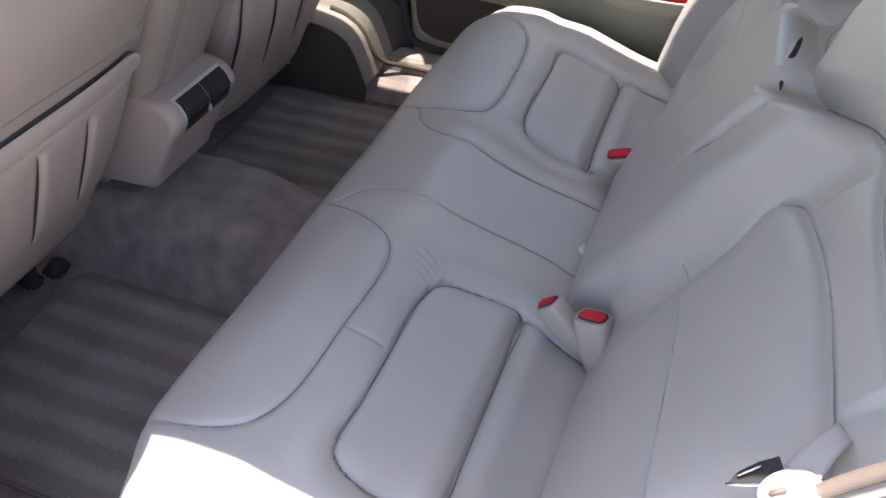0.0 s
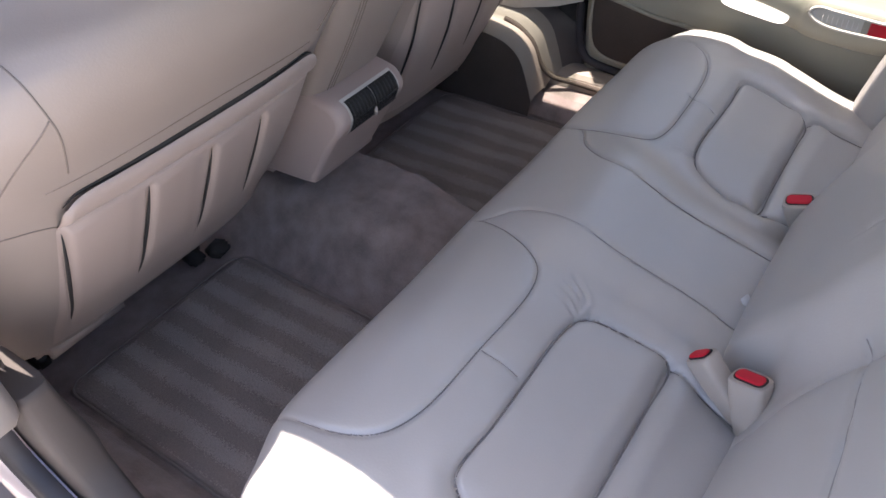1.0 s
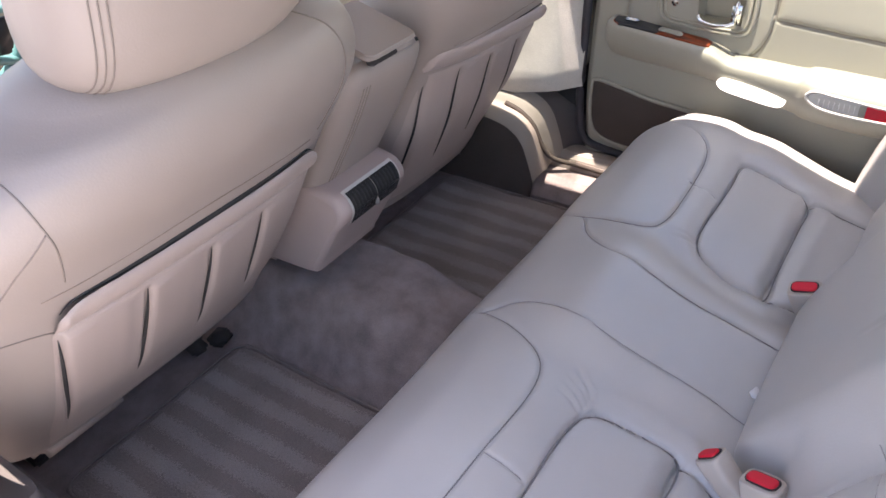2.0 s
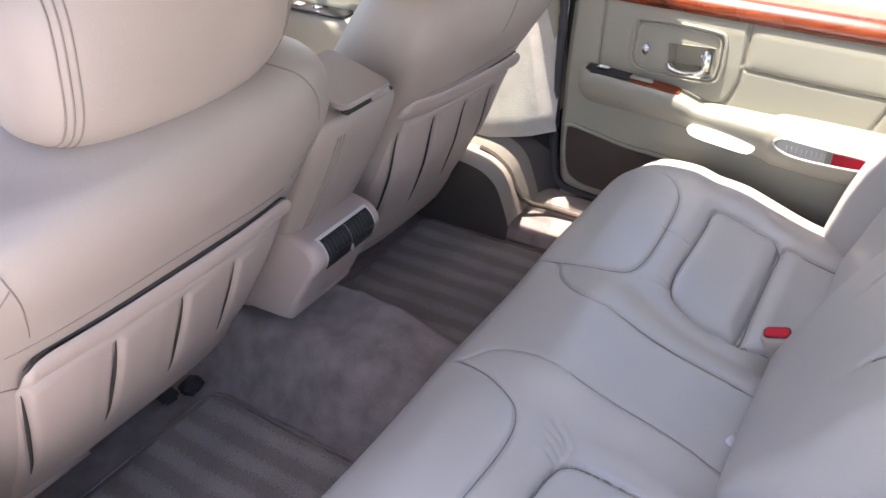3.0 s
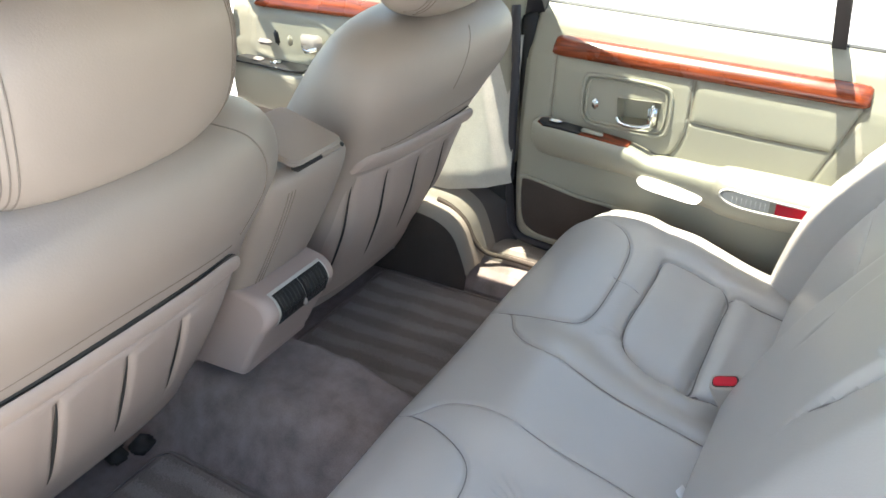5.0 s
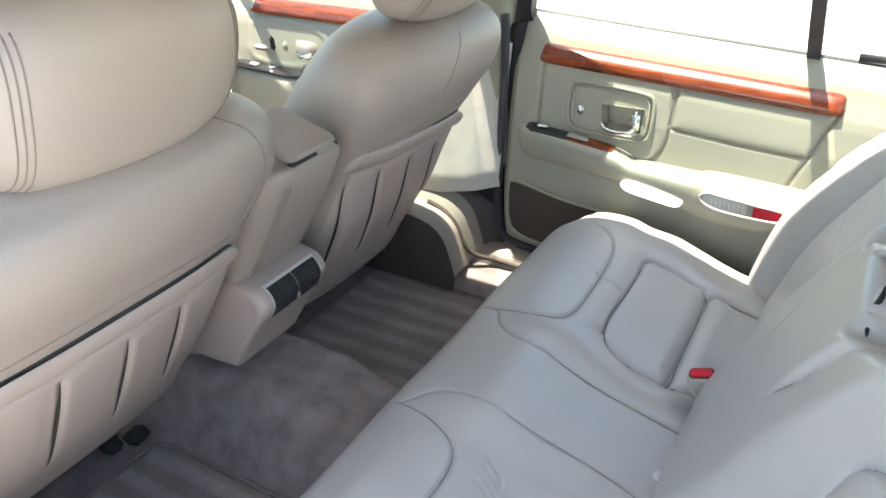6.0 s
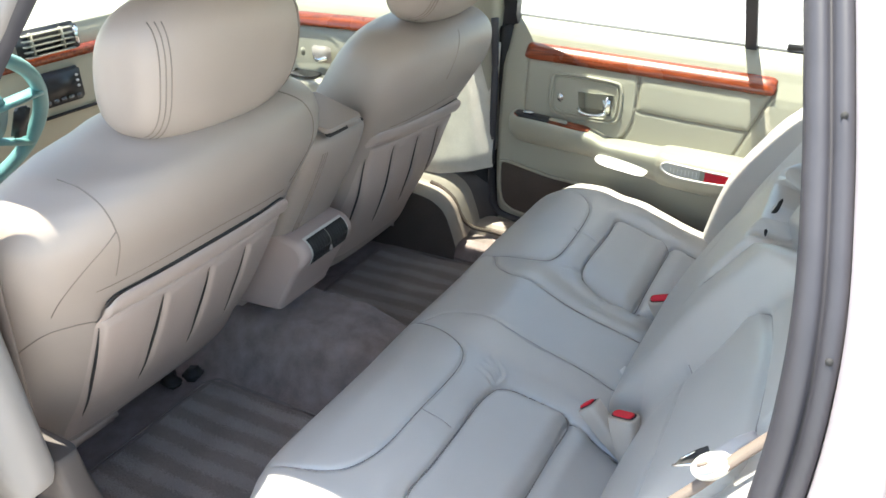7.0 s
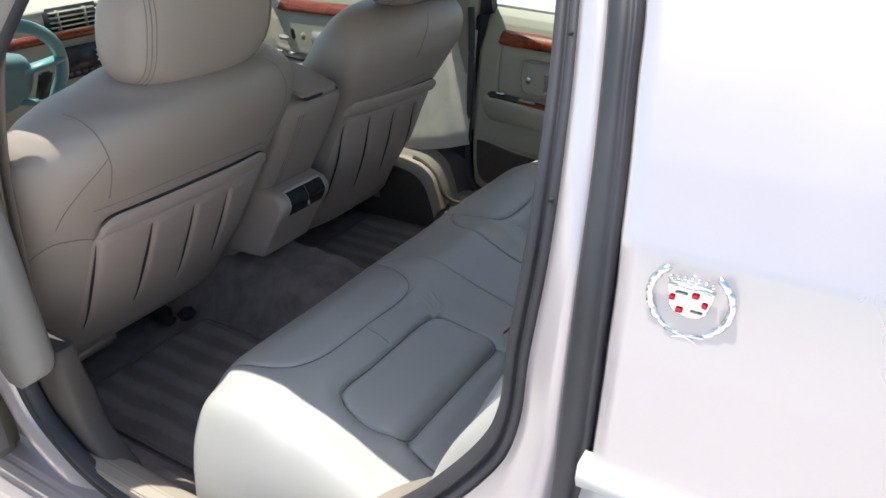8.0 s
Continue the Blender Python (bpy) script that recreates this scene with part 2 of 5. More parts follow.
def loft(rings, cap=True):
    """Closed rings of equal count joined to one skin."""
    R = np.asarray(rings, float)
    k, n = R.shape[:2]
    F = [(i * n + j, i * n + (j + 1) % n, (i + 1) * n + (j + 1) % n, (i + 1) * n + j) for i in range(k - 1) for j in range(n)]
    if cap:
        F += [tuple(reversed(range(n))), tuple((k - 1) * n + j for j in range(n))]
    bm = bmesh.new()
    vs = [bm.verts.new(v) for v in R.reshape(-1, 3)]
    for f in F:
        bm.faces.new([vs[i] for i in f])
    bmesh.ops.recalc_face_normals(bm, faces=bm.faces)
    for f in bm.faces:
        f.smooth = len(f.verts) == 4
    return bm


def superring(cx, cy, hx, hy, n=40, e=4.0):
    a = np.linspace(0, 2 * np.pi, n, endpoint=False)
    c, s = np.cos(a), np.sin(a)
    return np.stack([cx + hx * np.sign(c) * abs(c) ** (2 / e), cy + hy * np.sign(s) * abs(s) ** (2 / e)], -1)


def block(c, size, bevel=0.004, turn=None, seg=3):
    bm = bmesh.new()
    bmesh.ops.create_cube(bm, size=1)
    bmesh.ops.scale(bm, vec=size, verts=bm.verts)
    if bevel:
        bmesh.ops.bevel(bm, geom=list(bm.edges), offset=min(bevel, min(size) * 0.45), segments=seg, affect="EDGES")
    if turn is not None:
        bmesh.ops.transform(bm, matrix=turn, verts=bm.verts)
    bmesh.ops.translate(bm, vec=c, verts=bm.verts)
    for f in bm.faces:
        f.smooth = True
    return bm


def plate(outline, origin, a, b, thick, bevel=0.003):
    """A flat plate: outline in the axes a, b, thickened along their cross product."""
    a, b, o = Vector(a), Vector(b), Vector(origin)
    n = a.cross(b).normalized()
    bm = bmesh.new()
    lo = [bm.verts.new(o + a * u + b * v) for u, v in outline]
    hi = [bm.verts.new(o + a * u + b * v + n * thick) for u, v in outline]
    k = len(lo)
    bm.faces.new(lo[::-1])
    bm.faces.new(hi)
    for i in range(k):
        bm.faces.new((lo[i], lo[(i + 1) % k], hi[(i + 1) % k], hi[i]))
    bmesh.ops.recalc_face_normals(bm, faces=bm.faces)
    if bevel:
        tops = [e for e in bm.edges if all(any((v.co - w.co).length < 1e-9 for w in hi) for v in e.verts)]
        bmesh.ops.bevel(bm, geom=tops, offset=bevel, segments=3, affect="EDGES", clamp_overlap=True)
    for f in bm.faces:
        f.smooth = len(f.verts) == 4
    return bm


def roundrect(w, h, r, n=6, cx=0.0, cy=0.0):
    out = []
    for sx, sy, a0 in ((1, 1, 0), (-1, 1, 90), (-1, -1, 180), (1, -1, 270)):
        for k in range(n + 1):
            a = radians(a0 + 90 * k / n)
            out.append((cx + sx * (w / 2 - r) + r * math.cos(a), cy + sy * (h / 2 - r) + r * math.sin(a)))
    return out


def tree_of(mesh_obs):
    """What can be met by a ray: the meshes of these objects, in world places."""
    from_mesh = bmesh.new()
    for ob in mesh_obs:
        base = Vector((0, 0, 0))
        up = ob
        while up is not None:
            base += up.location
            up = up.parent
        tmp = ob.data.copy()
        tmp.transform(Matrix.Translation(base))
        from_mesh.from_mesh(tmp)
        bpy.data.meshes.remove(tmp)
    tri = BVHTree.FromBMesh(from_mesh)
    from_mesh.free()
    return tri


def drape(tri, pts, way, off=0.0005):
    """Points dropped along way onto a surface."""
    out = []
    for p in pts:
        hit, nor, _, _ = tri.ray_cast(Vector(p), Vector(way))
        if hit is not None:
            if nor.dot(Vector(way)) > 0:
                nor = -nor
            out.append(hit + nor * off)
    return np.array([tuple(v) for v in out])


# ---- ground ----
def ground():
    bm = bmesh.new()
    bmesh.ops.create_grid(bm, x_segments=8, y_segments=8, size=400)
    ob = part("ground", bm, CONCRETE)
    tagged(ob, "pale sunlit concrete ground under the car", "ground", kind="structure")


ground()

# ---- car shell ----
shell = thing("car_body", "silver painted car body with pillars, sills and roof", "car body", kind="structure")


def mirror_x(pts, s):
    return [(s * x, *r) for x, *r in pts]


def roof():
    ys, xs = np.linspace(-0.78, 0.90, 14), np.linspace(-0.56, 0.56, 25)
    X, Y = np.meshgrid(xs, ys, indexing="ij")
    Z = 1.40 - 0.05 * (abs(X) / 0.595) ** 3 - 0.03 * (Y / 0.8) ** 2
    top = np.stack([X, Y, Z + 0.035], -1)
    low = np.stack([X, Y, Z], -1)
    part("roof_panel", sheet(top), PAINT, shell)
    part("headliner", sheet(low, flip=True), HEADLINER, shell)
    for s in (-1, 1):
        rail = [(s * ((0.556 if s < 0 else 0.545) + (0.022 if s < 0 else 0.0) * float(step(np.array(-y), 0.05, 0.4)) + 0.02 * float(step(np.array(y), 0.36, 0.5))), y, 1.355 - 0.03 * (y / 0.8) ** 2) for y in np.linspace(-0.8, 0.92, 18)]
        part("roof_rail", tube(rail, 0.021, 8), PAINT, shell)
    for y in (-0.78, 0.90):
        part("roof_header", tube([(x, y, 1.375 - 0.05 * (abs(x) / 0.57) ** 3) for x in np.linspace(-0.55, 0.55, 13)], 0.028, 8), PAINT, shell)


roof()


def floor_pan():
    xs, ys = np.linspace(-0.62, 0.62, 160), np.linspace(-0.05, 1.45, 150)
    X, Y = np.meshgrid(xs, ys, indexing="ij")
    Z = np.full_like(X, 0.315)
    hump = 0.145 * (1 - np.where(X < 0, step(-X, 0.06, 0.185), step(X, 0.085, 0.135))) * (1 - 0.35 * step(-Y, -0.34, -0.1))
    Z += hump
    Z += 0.05 * step(abs(X), 0.575, 0.625)
    Z += 0.10 * step(Y, 1.15, 1.45)
    rng = np.random.RandomState(3)
    for _ in range(26):
        cx, cy, a = rng.uniform(-0.2, 0.2), rng.uniform(0.12, 0.5), rng.uniform(0, 3.14)
        u = (X - cx) * np.cos(a) + (Y - cy) * np.sin(a)
        v = -(X - cx) * np.sin(a) + (Y - cy) * np.cos(a)
        Z += 0.007 * np.exp(-(u / 0.09) ** 2 - (v / 0.011) ** 2) * rng.uniform(0.3, 1)
    ob = part("floor", sheet(np.stack([X, Y, Z], -1)), CARPET, shell, "dark taupe cut-pile carpet over the tunnel")


floor_pan()


def sills():
    for s in (-1, 1):
        slope = [(0.585, 0.33), (0.60, 0.35), (0.625, 0.372), (0.668, 0.384), (0.668, 0.30), (0.585, 0.30)]
        part("sill_carpet", extrude(mirror_x(slope, s), -0.05, 1.2), CARPET, shell)
        platep = [(0.658, 0.38), (0.663, 0.405), (0.675, 0.42), (0.70, 0.426), (0.722, 0.42), (0.722, 0.30), (0.658, 0.30)]
        part("scuff_plate", extrude(mirror_x(platep, s), -0.10, 0.42, bevel=0.003), SILL, shell, "beige scuff plate of the door sill")
        rock = [(0.724, 0.385), (0.762, 0.380), (0.785, 0.36), (0.80, 0.32), (0.80, 0.22), (0.70, 0.20), (0.724, 0.30)]
        part("rocker_panel", extrude(mirror_x(rock, s), -0.30, 1.3, bevel=0.008), PAINT, shell)


sills()


def belt_line(y):
    return 0.945 + 0.05 * y


def b_pillar(s):
    inner = ([(0.625, 1.36, 0.03), (0.650, 1.25, 0.04), (0.683, 1.10, 0.05)] if s > 0 else [(0.634, 1.285, 0.03), (0.643, 1.25, 0.04), (0.672, 1.14, 0.045), (0.702, 1.05, 0.05)]) + [(0.705 if s > 0 else 0.716, 0.95, 0.055), (0.705 if s > 0 else 0.711, 0.80, 0.06), (0.705, 0.645, 0.06), (0.706, 0.622, 0.056), (0.709, 0.606, 0.048), (0.714, 0.598, 0.036)]
    rings = []
    for x, z, w in inner:
        c = 0.335 + 0.0 * z
        yb = float(np.interp(z, [0.6, 1.05, 1.14, 1.25, 1.36], [0.275, 0.28, 0.255, 0.185, 0.11]))
        yf = yb + 2 * w
        yb += 16 * max(0, 0.645 - z) ** 2
        deep = 0.05 + 0.036 * (z > 1.05) if s > 0 else (0.05 if z < 1.2 else 0.028)
        ring = [(s * (x + u), yb + (yf - yb) * v, z) for u, v in ((0, 0.12), (0, 0.88), (0.012, 1), (deep, 1), (deep, 0), (0.012, 0))]
        rings.append(ring)
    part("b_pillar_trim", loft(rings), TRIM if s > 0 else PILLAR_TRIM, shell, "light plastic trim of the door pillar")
    post = []
    for x, z, w in [(0.66, 1.37, 0.12), (0.72, 1.2, 0.065), (0.765, 0.95, 0.08), (0.775, 0.7, 0.09), (0.775, 0.40, 0.10)] if s > 0 else [(0.745, 1.12, 0.05), (0.765, 0.95, 0.08), (0.775, 0.7, 0.09), (0.775, 0.40, 0.10)]:
        yb = float(np.interp(z, [0.4, 0.95, 1.2, 1.37], [0.45, 0.43, 0.28, 0.15]))
        post.append([(s * (x + u), yb + v, z) for u, v in ((-0.02, 0), (0.05, 0.012), (0.06, 2 * w), (-0.02, 2 * w))])
    part("b_pillar_post", loft(post), PAINT, shell)


b_pillar(-1)
b_pillar(1)


def pillar_base(s):
    """The carpeted lower pillar cover and the hump of trim at its foot."""
    zs, ys = np.linspace(0.55, 0.93, 14), np.linspace(0.27, 0.60, 14)
    Z, Y = np.meshgrid(zs, ys, indexing="ij")
    Z = 0.93 - (0.93 - Z) * (0.93 - (0.578 - 0.23 * (Y - 0.316))) / 0.38
    X = 0.738 - 0.030 * step(Y, 0.262, 0.335) + 0.01 * step(Y, 0.45, 0.6) + 0.014 * (1 - step(Z - 0.578 + 0.23 * (Y - 0.316), 0.0, 0.03)) - 0.064 * (0.93 - Z) / 0.38
    part("lower_pillar_cover", sheet(np.stack([s * X, Y, Z], -1), flip=s > 0), PILLAR_CARPET, shell, "pale carpeted lower pillar cover")
    rows = spline([(0.322, 0.385), (0.330, 0.415), (0.342, 0.452), (0.356, 0.485), (0.38, 0.510), (0.42, 0.527), (0.50, 0.535), (0.75, 0.535)], 4)
    top = np.array([[(s * (x - 0.018 * min(1, (0.722 - x) / 0.05)), y + dy, h + dz) for x, dy, dz in ((0.722, -0.10, 0.0), (0.718, -0.045, 0.032), (0.69, -0.02, 0.030), (0.668, -0.006, 0.018), (0.655, 0, 0.004), (0.648, 0, -0.004), (0.640, 0, 0.002), (0.622, 0.002, 0.0), (0.606, 0.006, -0.006), (0.598, 0.012, -0.020))] for y, h in rows])
    part("sill_end_trim", sheet(top[:, 2:], flip=s < 0), HUMP, shell, "beige moulded trim at the pillar foot, toned down for shade")
    # outer strip of the same trim, shade behind the door put in its colour
    part("door_shut_face", sheet(top[:, :3], flip=s < 0), FOOT, shell, "pillar face behind the door, darkened for shade")
    side = np.array([[(s * 0.581, y + 0.012, h - 0.018), (s * 0.576, y + 0.014, h * 0.5 + 0.15), (s * 0.574, y + 0.016, 0.325)] for y, h in rows])
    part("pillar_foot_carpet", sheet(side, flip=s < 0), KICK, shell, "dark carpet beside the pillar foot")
    groove = spline([(s * 0.631, 0.44, 0.535), (s * 0.631, 0.40, 0.522), (s * 0.631, 0.362, 0.492), (s * 0.631, 0.338, 0.444), (s * 0.64, 0.31, 0.412), (s * 0.658, 0.25, 0.400), (s * 0.658, 0.12, 0.395)], 5)
    part("trim_joint", tube(groove, 0.006, 6), KICK, shell, "dark joint between the trim pieces")


pillar_base(1)


def near_pillar_foot():
    rings = []
    for z, xo, xi, yb, yf in ((0.64, 0.705, 0.662, 0.292, 0.40), (0.58, 0.705, 0.655, 0.290, 0.41), (0.52, 0.703, 0.645, 0.285, 0.42), (0.47, 0.702, 0.645, 0.275, 0.43), (0.43, 0.702, 0.648, 0.235, 0.44), (0.405, 0.702, 0.652, 0.19, 0.45), (0.36, 0.702, 0.656, 0.17, 0.45), (0.31, 0.702, 0.66, 0.17, 0.45)):
        rings.append([(-(xo + xi) / 2 + u * (xo - xi) / 2, (yb + yf) / 2 + v * (yf - yb) / 2, z) for u, v in superring(0, 0, 1, 1, 28, 5)])
    part("pillar_foot_trim", loft(spline(np.array(rings).reshape(len(rings), -1), 3).reshape(-1, 28, 3)), FOOT, shell, "taupe trim at the pillar foot, darkened for shade")


near_pillar_foot()


# rear edge of the open doorway, from the roof down to the wheel arch
EDGE = spline([(-0.565, -0.535, 1.36), (-0.623, -0.557, 1.276), (-0.665, -0.572, 1.213), (-0.704, -0.583, 1.15), (-0.729, -0.586, 1.08), (-0.744, -0.581, 0.999), (-0.751, -0.577, 0.924), (-0.752, -0.553, 0.862), (-0.752, -0.479, 0.761),
               (-0.75, -0.39, 0.67), (-0.75, -0.29, 0.585), (-0.745, -0.19, 0.49), (-0.735, -0.08, 0.43), (-0.725, 0.08, 0.402), (-0.72, 0.17, 0.401), (-0.72, 0.25, 0.421), (-0.72, 0.315, 0.464), (-0.72, 0.36, 0.515), (-0.72, 0.388, 0.62), (-0.72, 0.39, 0.74), (-0.72, 0.365, 0.95), (-0.69, 0.26, 1.13), (-0.63, 0.16, 1.29)], 8)


FLANGE = spline([(-0.60, -0.590, 1.352), (-0.652, -0.613, 1.285), (-0.691, -0.627, 1.226), (-0.728, -0.639, 1.169), (-0.757, -0.646, 1.109), (-0.774, -0.649, 1.039), (-0.784, -0.650, 0.959), (-0.787, -0.648, 0.874), (-0.80, -0.635, 0.76), (-0.81, -0.60, 0.62)], 8)
SEAL_OUT = spline([(-0.61, -0.618, 1.352), (-0.66, -0.641, 1.288), (-0.697, -0.653, 1.232), (-0.733, -0.665, 1.176), (-0.764, -0.674, 1.119), (-0.781, -0.678, 1.054), (-0.792, -0.680, 0.978), (-0.797, -0.679, 0.899), (-0.81, -0.67, 0.78), (-0.82, -0.64, 0.62)], 8)


def outward(line):
    """Unit normals in the plane of the doorway, away from the opening."""
    t = np.gradient(line, axis=0)
    n = np.stack([0 * t[:, 0], t[:, 2], -t[:, 1]], -1)
    n /= np.linalg.norm(n, axis=1, keepdims=True) + 1e-9
    return n


def doorway():
    N = outward(EDGE)
    def ribbon(profile):
        rows = [EDGE + N * o + np.array([-d, 0, 0]) for o, d in profile]
        return np.stack(rows, 1)
    part("door_weatherstrip", sheet(ribbon([(-0.002, -0.012), (-0.004, -0.004), (0.0, 0.008), (0.007, 0.014), (0.0115, 0.010), (0.0125, 0.004), (0.0140, 0.010), (0.0195, 0.016), (0.0245, 0.013), (0.026, 0.004), (0.027, -0.03)])), RUBBER, shell, "black rubber weatherstrip round the doorway")
    z = np.linspace(1.352, 0.62, 90)
    at = lambda line, zz: np.stack([np.interp(-zz, -line[:, 2], line[:, 0]), np.interp(-zz, -line[:, 2], line[:, 1]), zz], -1)
    wo = (EDGE + N * 0.026 + np.array([-0.016, 0, 0]))[:72]
    lo, hi = at(wo, z), at(FLANGE, z)
    rows = [lo + np.array([0.03, 0, 0]), lo, lo * 0.75 + hi * 0.25 + np.array([-0.006, 0, 0]), lo * 0.35 + hi * 0.65 + np.array([-0.006, 0, 0]), hi, hi + np.array([0.02, 0, 0])]
    part("door_jamb", sheet(np.stack(rows, 1)), PAINT, shell, "silver painted door jamb")
    k = 60
    rows = [EDGE[k:] + N[k:] * o + np.array([-d, 0, 0]) for o, d in [(0.024, -0.02), (0.026, 0.012), (0.037, 0.020), (0.048, 0.025), (0.060, 0.028), (0.066, 0.022)]]
    part("sill_jamb", sheet(np.stack(rows, 1)), PAINT, shell, "silver painted sill jamb")
    for z0, k in ((1.251, 0), (1.136, 1)):
        i = int(np.argmin(abs(EDGE[:60, 2] - z0)))
        part("trim_screw", tube([EDGE[i] + N[i] * 0.020 + np.array([-0.012, 0, 0]), EDGE[i] + N[i] * 0.020 + np.array([-0.0168, 0, 0])], 0.0022, 8), DARK, shell)
    a, b = at(FLANGE, z), at(SEAL_OUT, z)
    rows = [a + np.array([0.02, 0, 0]), a + np.array([-0.004, 0, 0]), a * 0.85 + b * 0.15 + np.array([-0.009, 0, 0]), a * 0.5 + b * 0.5 + np.array([-0.012, 0, 0]), a * 0.28 + b * 0.72 + np.array([-0.008, 0, 0]), a * 0.2 + b * 0.8 + np.array([-0.003, 0, 0]), a * 0.12 + b * 0.88 + np.array([-0.008, 0, 0]), b + np.array([-0.006, 0, 0]), b + np.array([0.02, 0, 0])]
    part("outer_door_seal", sheet(np.stack(rows, 1)), RUBBER, shell, "black outer door seal along the pillar")


doorway()


def skin_x(z):
    return np.interp(z, [0.40, 0.75, 0.86, 0.91, 0.955, 1.0, 1.05, 1.133, 1.19, 1.25, 1.31, 1.40], [-0.93, -0.915, -0.87, -0.826, -0.806, -0.799, -0.790, -0.768, -0.733, -0.693, -0.653, -0.59])


def c_pillar_skin():
    base = SEAL_OUT
    q = np.linspace(0, 1, 30) ** 1.5
    z = spline([(b[2],) for b in base], 2)[:, 0]
    y = spline([(b[1],) for b in base], 2)[:, 0]
    Yg = y[:, None] + (-1.9 - y[:, None]) * q[None]
    Zg = np.repeat(z[:, None], 30, 1)
    X = skin_x(Zg) + 0.03 * q[None] ** 2
    X[:, 0] += 0.02
    part("rear_quarter_panel", sheet(np.stack([X, Yg, Zg], -1)), PAINT, shell, "silver rear quarter panel and roof pillar")
    line = [(-0.812 + 0.001 * k, -0.679 - 0.10 * k, 0.942 - 0.002 * k) for k in range(11)]
    V, F = sweep(line, [(0.012, -0.014), (-0.004, -0.012), (-0.008, 0.0), (-0.004, 0.012), (0.012, 0.014)], (1, 0, 0), (0, 0, 1))
    part("belt_moulding", raw(V, F), STRIP, shell, "bright moulding along the quarter panel")


c_pillar_skin()


def inner_closing():
    """Walls that close the cabin: rear shelf, bulkheads and the quarter trim."""
    part("parcel_shelf", block((0, -0.86, 0.985), (1.3, 0.5, 0.03)), TRIM_GREY, shell)
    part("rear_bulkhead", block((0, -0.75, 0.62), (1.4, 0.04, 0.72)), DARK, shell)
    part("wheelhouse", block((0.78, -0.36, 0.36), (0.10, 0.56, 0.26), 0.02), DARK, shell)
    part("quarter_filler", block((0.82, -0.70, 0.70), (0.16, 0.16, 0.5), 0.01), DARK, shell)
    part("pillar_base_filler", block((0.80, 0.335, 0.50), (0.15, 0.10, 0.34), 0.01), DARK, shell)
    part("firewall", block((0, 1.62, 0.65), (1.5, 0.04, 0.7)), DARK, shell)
    wheel = spline([(-0.1, 0.42), (-0.2, 0.50), (-0.30, 0.60), (-0.40, 0.68), (-0.49, 0.77), (-0.56, 0.87), (-0.60, 1.0)], 4)
    for s in (-1, 1):
        P = np.array([[(s * 0.745, y - 0.01, z), (s * 0.70, y - 0.02, z - 0.01), (s * 0.60, y - 0.05, z - 0.02)] for y, z in wheel])
        if s > 0:
            P[:, :, 0] = np.minimum(P[:, :, 0], 0.66)
            P[:, 0, 0] = 0.75
            P = P - np.array([0, 0, 0.10])
        part("wheelhouse_trim", sheet(P, flip=s > 0), SILL, shell, "beige trim over the wheel housing")
        part("quarter_inner_trim", block((s * 0.59, -0.76, 1.10), (0.03, 0.24, 0.36), 0.01), TRIM, shell)


inner_closing()


def screens():
    """Tinted windscreen and rear window, curved across."""
    for nm, y0, z0, y1, z1, w0, w1, bow, word in (("windscreen", 1.52, 1.00, 0.93, 1.37, 0.70, 0.55, 0.10, "tinted windscreen"), ("rear_window", -1.12, 1.00, -0.80, 1.36, 0.62, 0.53, -0.10, "tinted rear window")):
        rows = []
        for off in (0.0, 0.005):
            U, V = np.meshgrid(np.linspace(-1, 1, 17), np.linspace(0, 1, 9), indexing="ij")
            rows.append(np.stack([U * (w0 + (w1 - w0) * V), y0 + (y1 - y0) * V + bow * (1 - U ** 2), z0 + (z1 - z0) * V + off], -1))
        part(nm, sheet(rows[0]), GLASS, shell, word)


screens()


def front_closing():
    """The closed driver's door and the windscreen pillars, out of view, that shade the front."""
    part("driver_door_panel", block((-0.78, 0.88, 0.66), (0.12, 0.84, 0.60), 0.02), TRIM, shell)
    part("driver_window_frame", tube([(-0.611, y, 1.335 - 0.25 * max(0, y - 0.55) ** 1.5) for y in np.linspace(0.17, 0.95, 12)], 0.035, 10), PAINT, shell)
    for s in (-1, 1):
        part("a_pillar", tube([(s * 0.57, 0.88, 1.33), (s * 0.63, 1.08, 1.23), (s * 0.69, 1.35, 1.07), (s * 0.72, 1.5, 1.0)], 0.035, 8), TRIM, shell)


front_closing()


def open_door():
    """The rear door that the view comes through, swung out on the door pillar; out of view, added to block skylight."""
    hinge = Vector((-0.83, 0.50, 0))
    turn = Matrix.Translation(hinge) @ Matrix.Rotation(radians(-68), 4, "Z")
    root = thing("open_rear_door", "open silver rear door with beige trim panel", "car door", (-0.83, 0.50, 0.4))

    def place(bm):
        bmesh.ops.transform(bm, matrix=turn, verts=bm.verts)
        return bm

    part("trim_panel", place(block((0.02, -0.52, 0.66), (0.05, 0.94, 0.56), 0.02)), TRIM, root, "beige door trim panel")
    part("armrest", place(block((0.065, -0.5, 0.70), (0.06, 0.66, 0.08), 0.02)), TRIM, root)
    part("outer_skin", place(block((-0.06, -0.53, 0.64), (0.09, 1.02, 0.66), 0.03)), PAINT, root)
    frame = spline([(-0.03, -0.06, 0.95), (0.06, -0.16, 1.20), (0.13, -0.30, 1.345), (0.15, -0.6, 1.36), (0.12, -0.92, 1.30), (0.02, -1.02, 1.10), (-0.03, -1.03, 0.95)], 6)
    part("window_frame", tube([tuple(turn @ Vector(p)) for p in frame], 0.02, 8), RUBBER, root, "black window frame")


open_door()


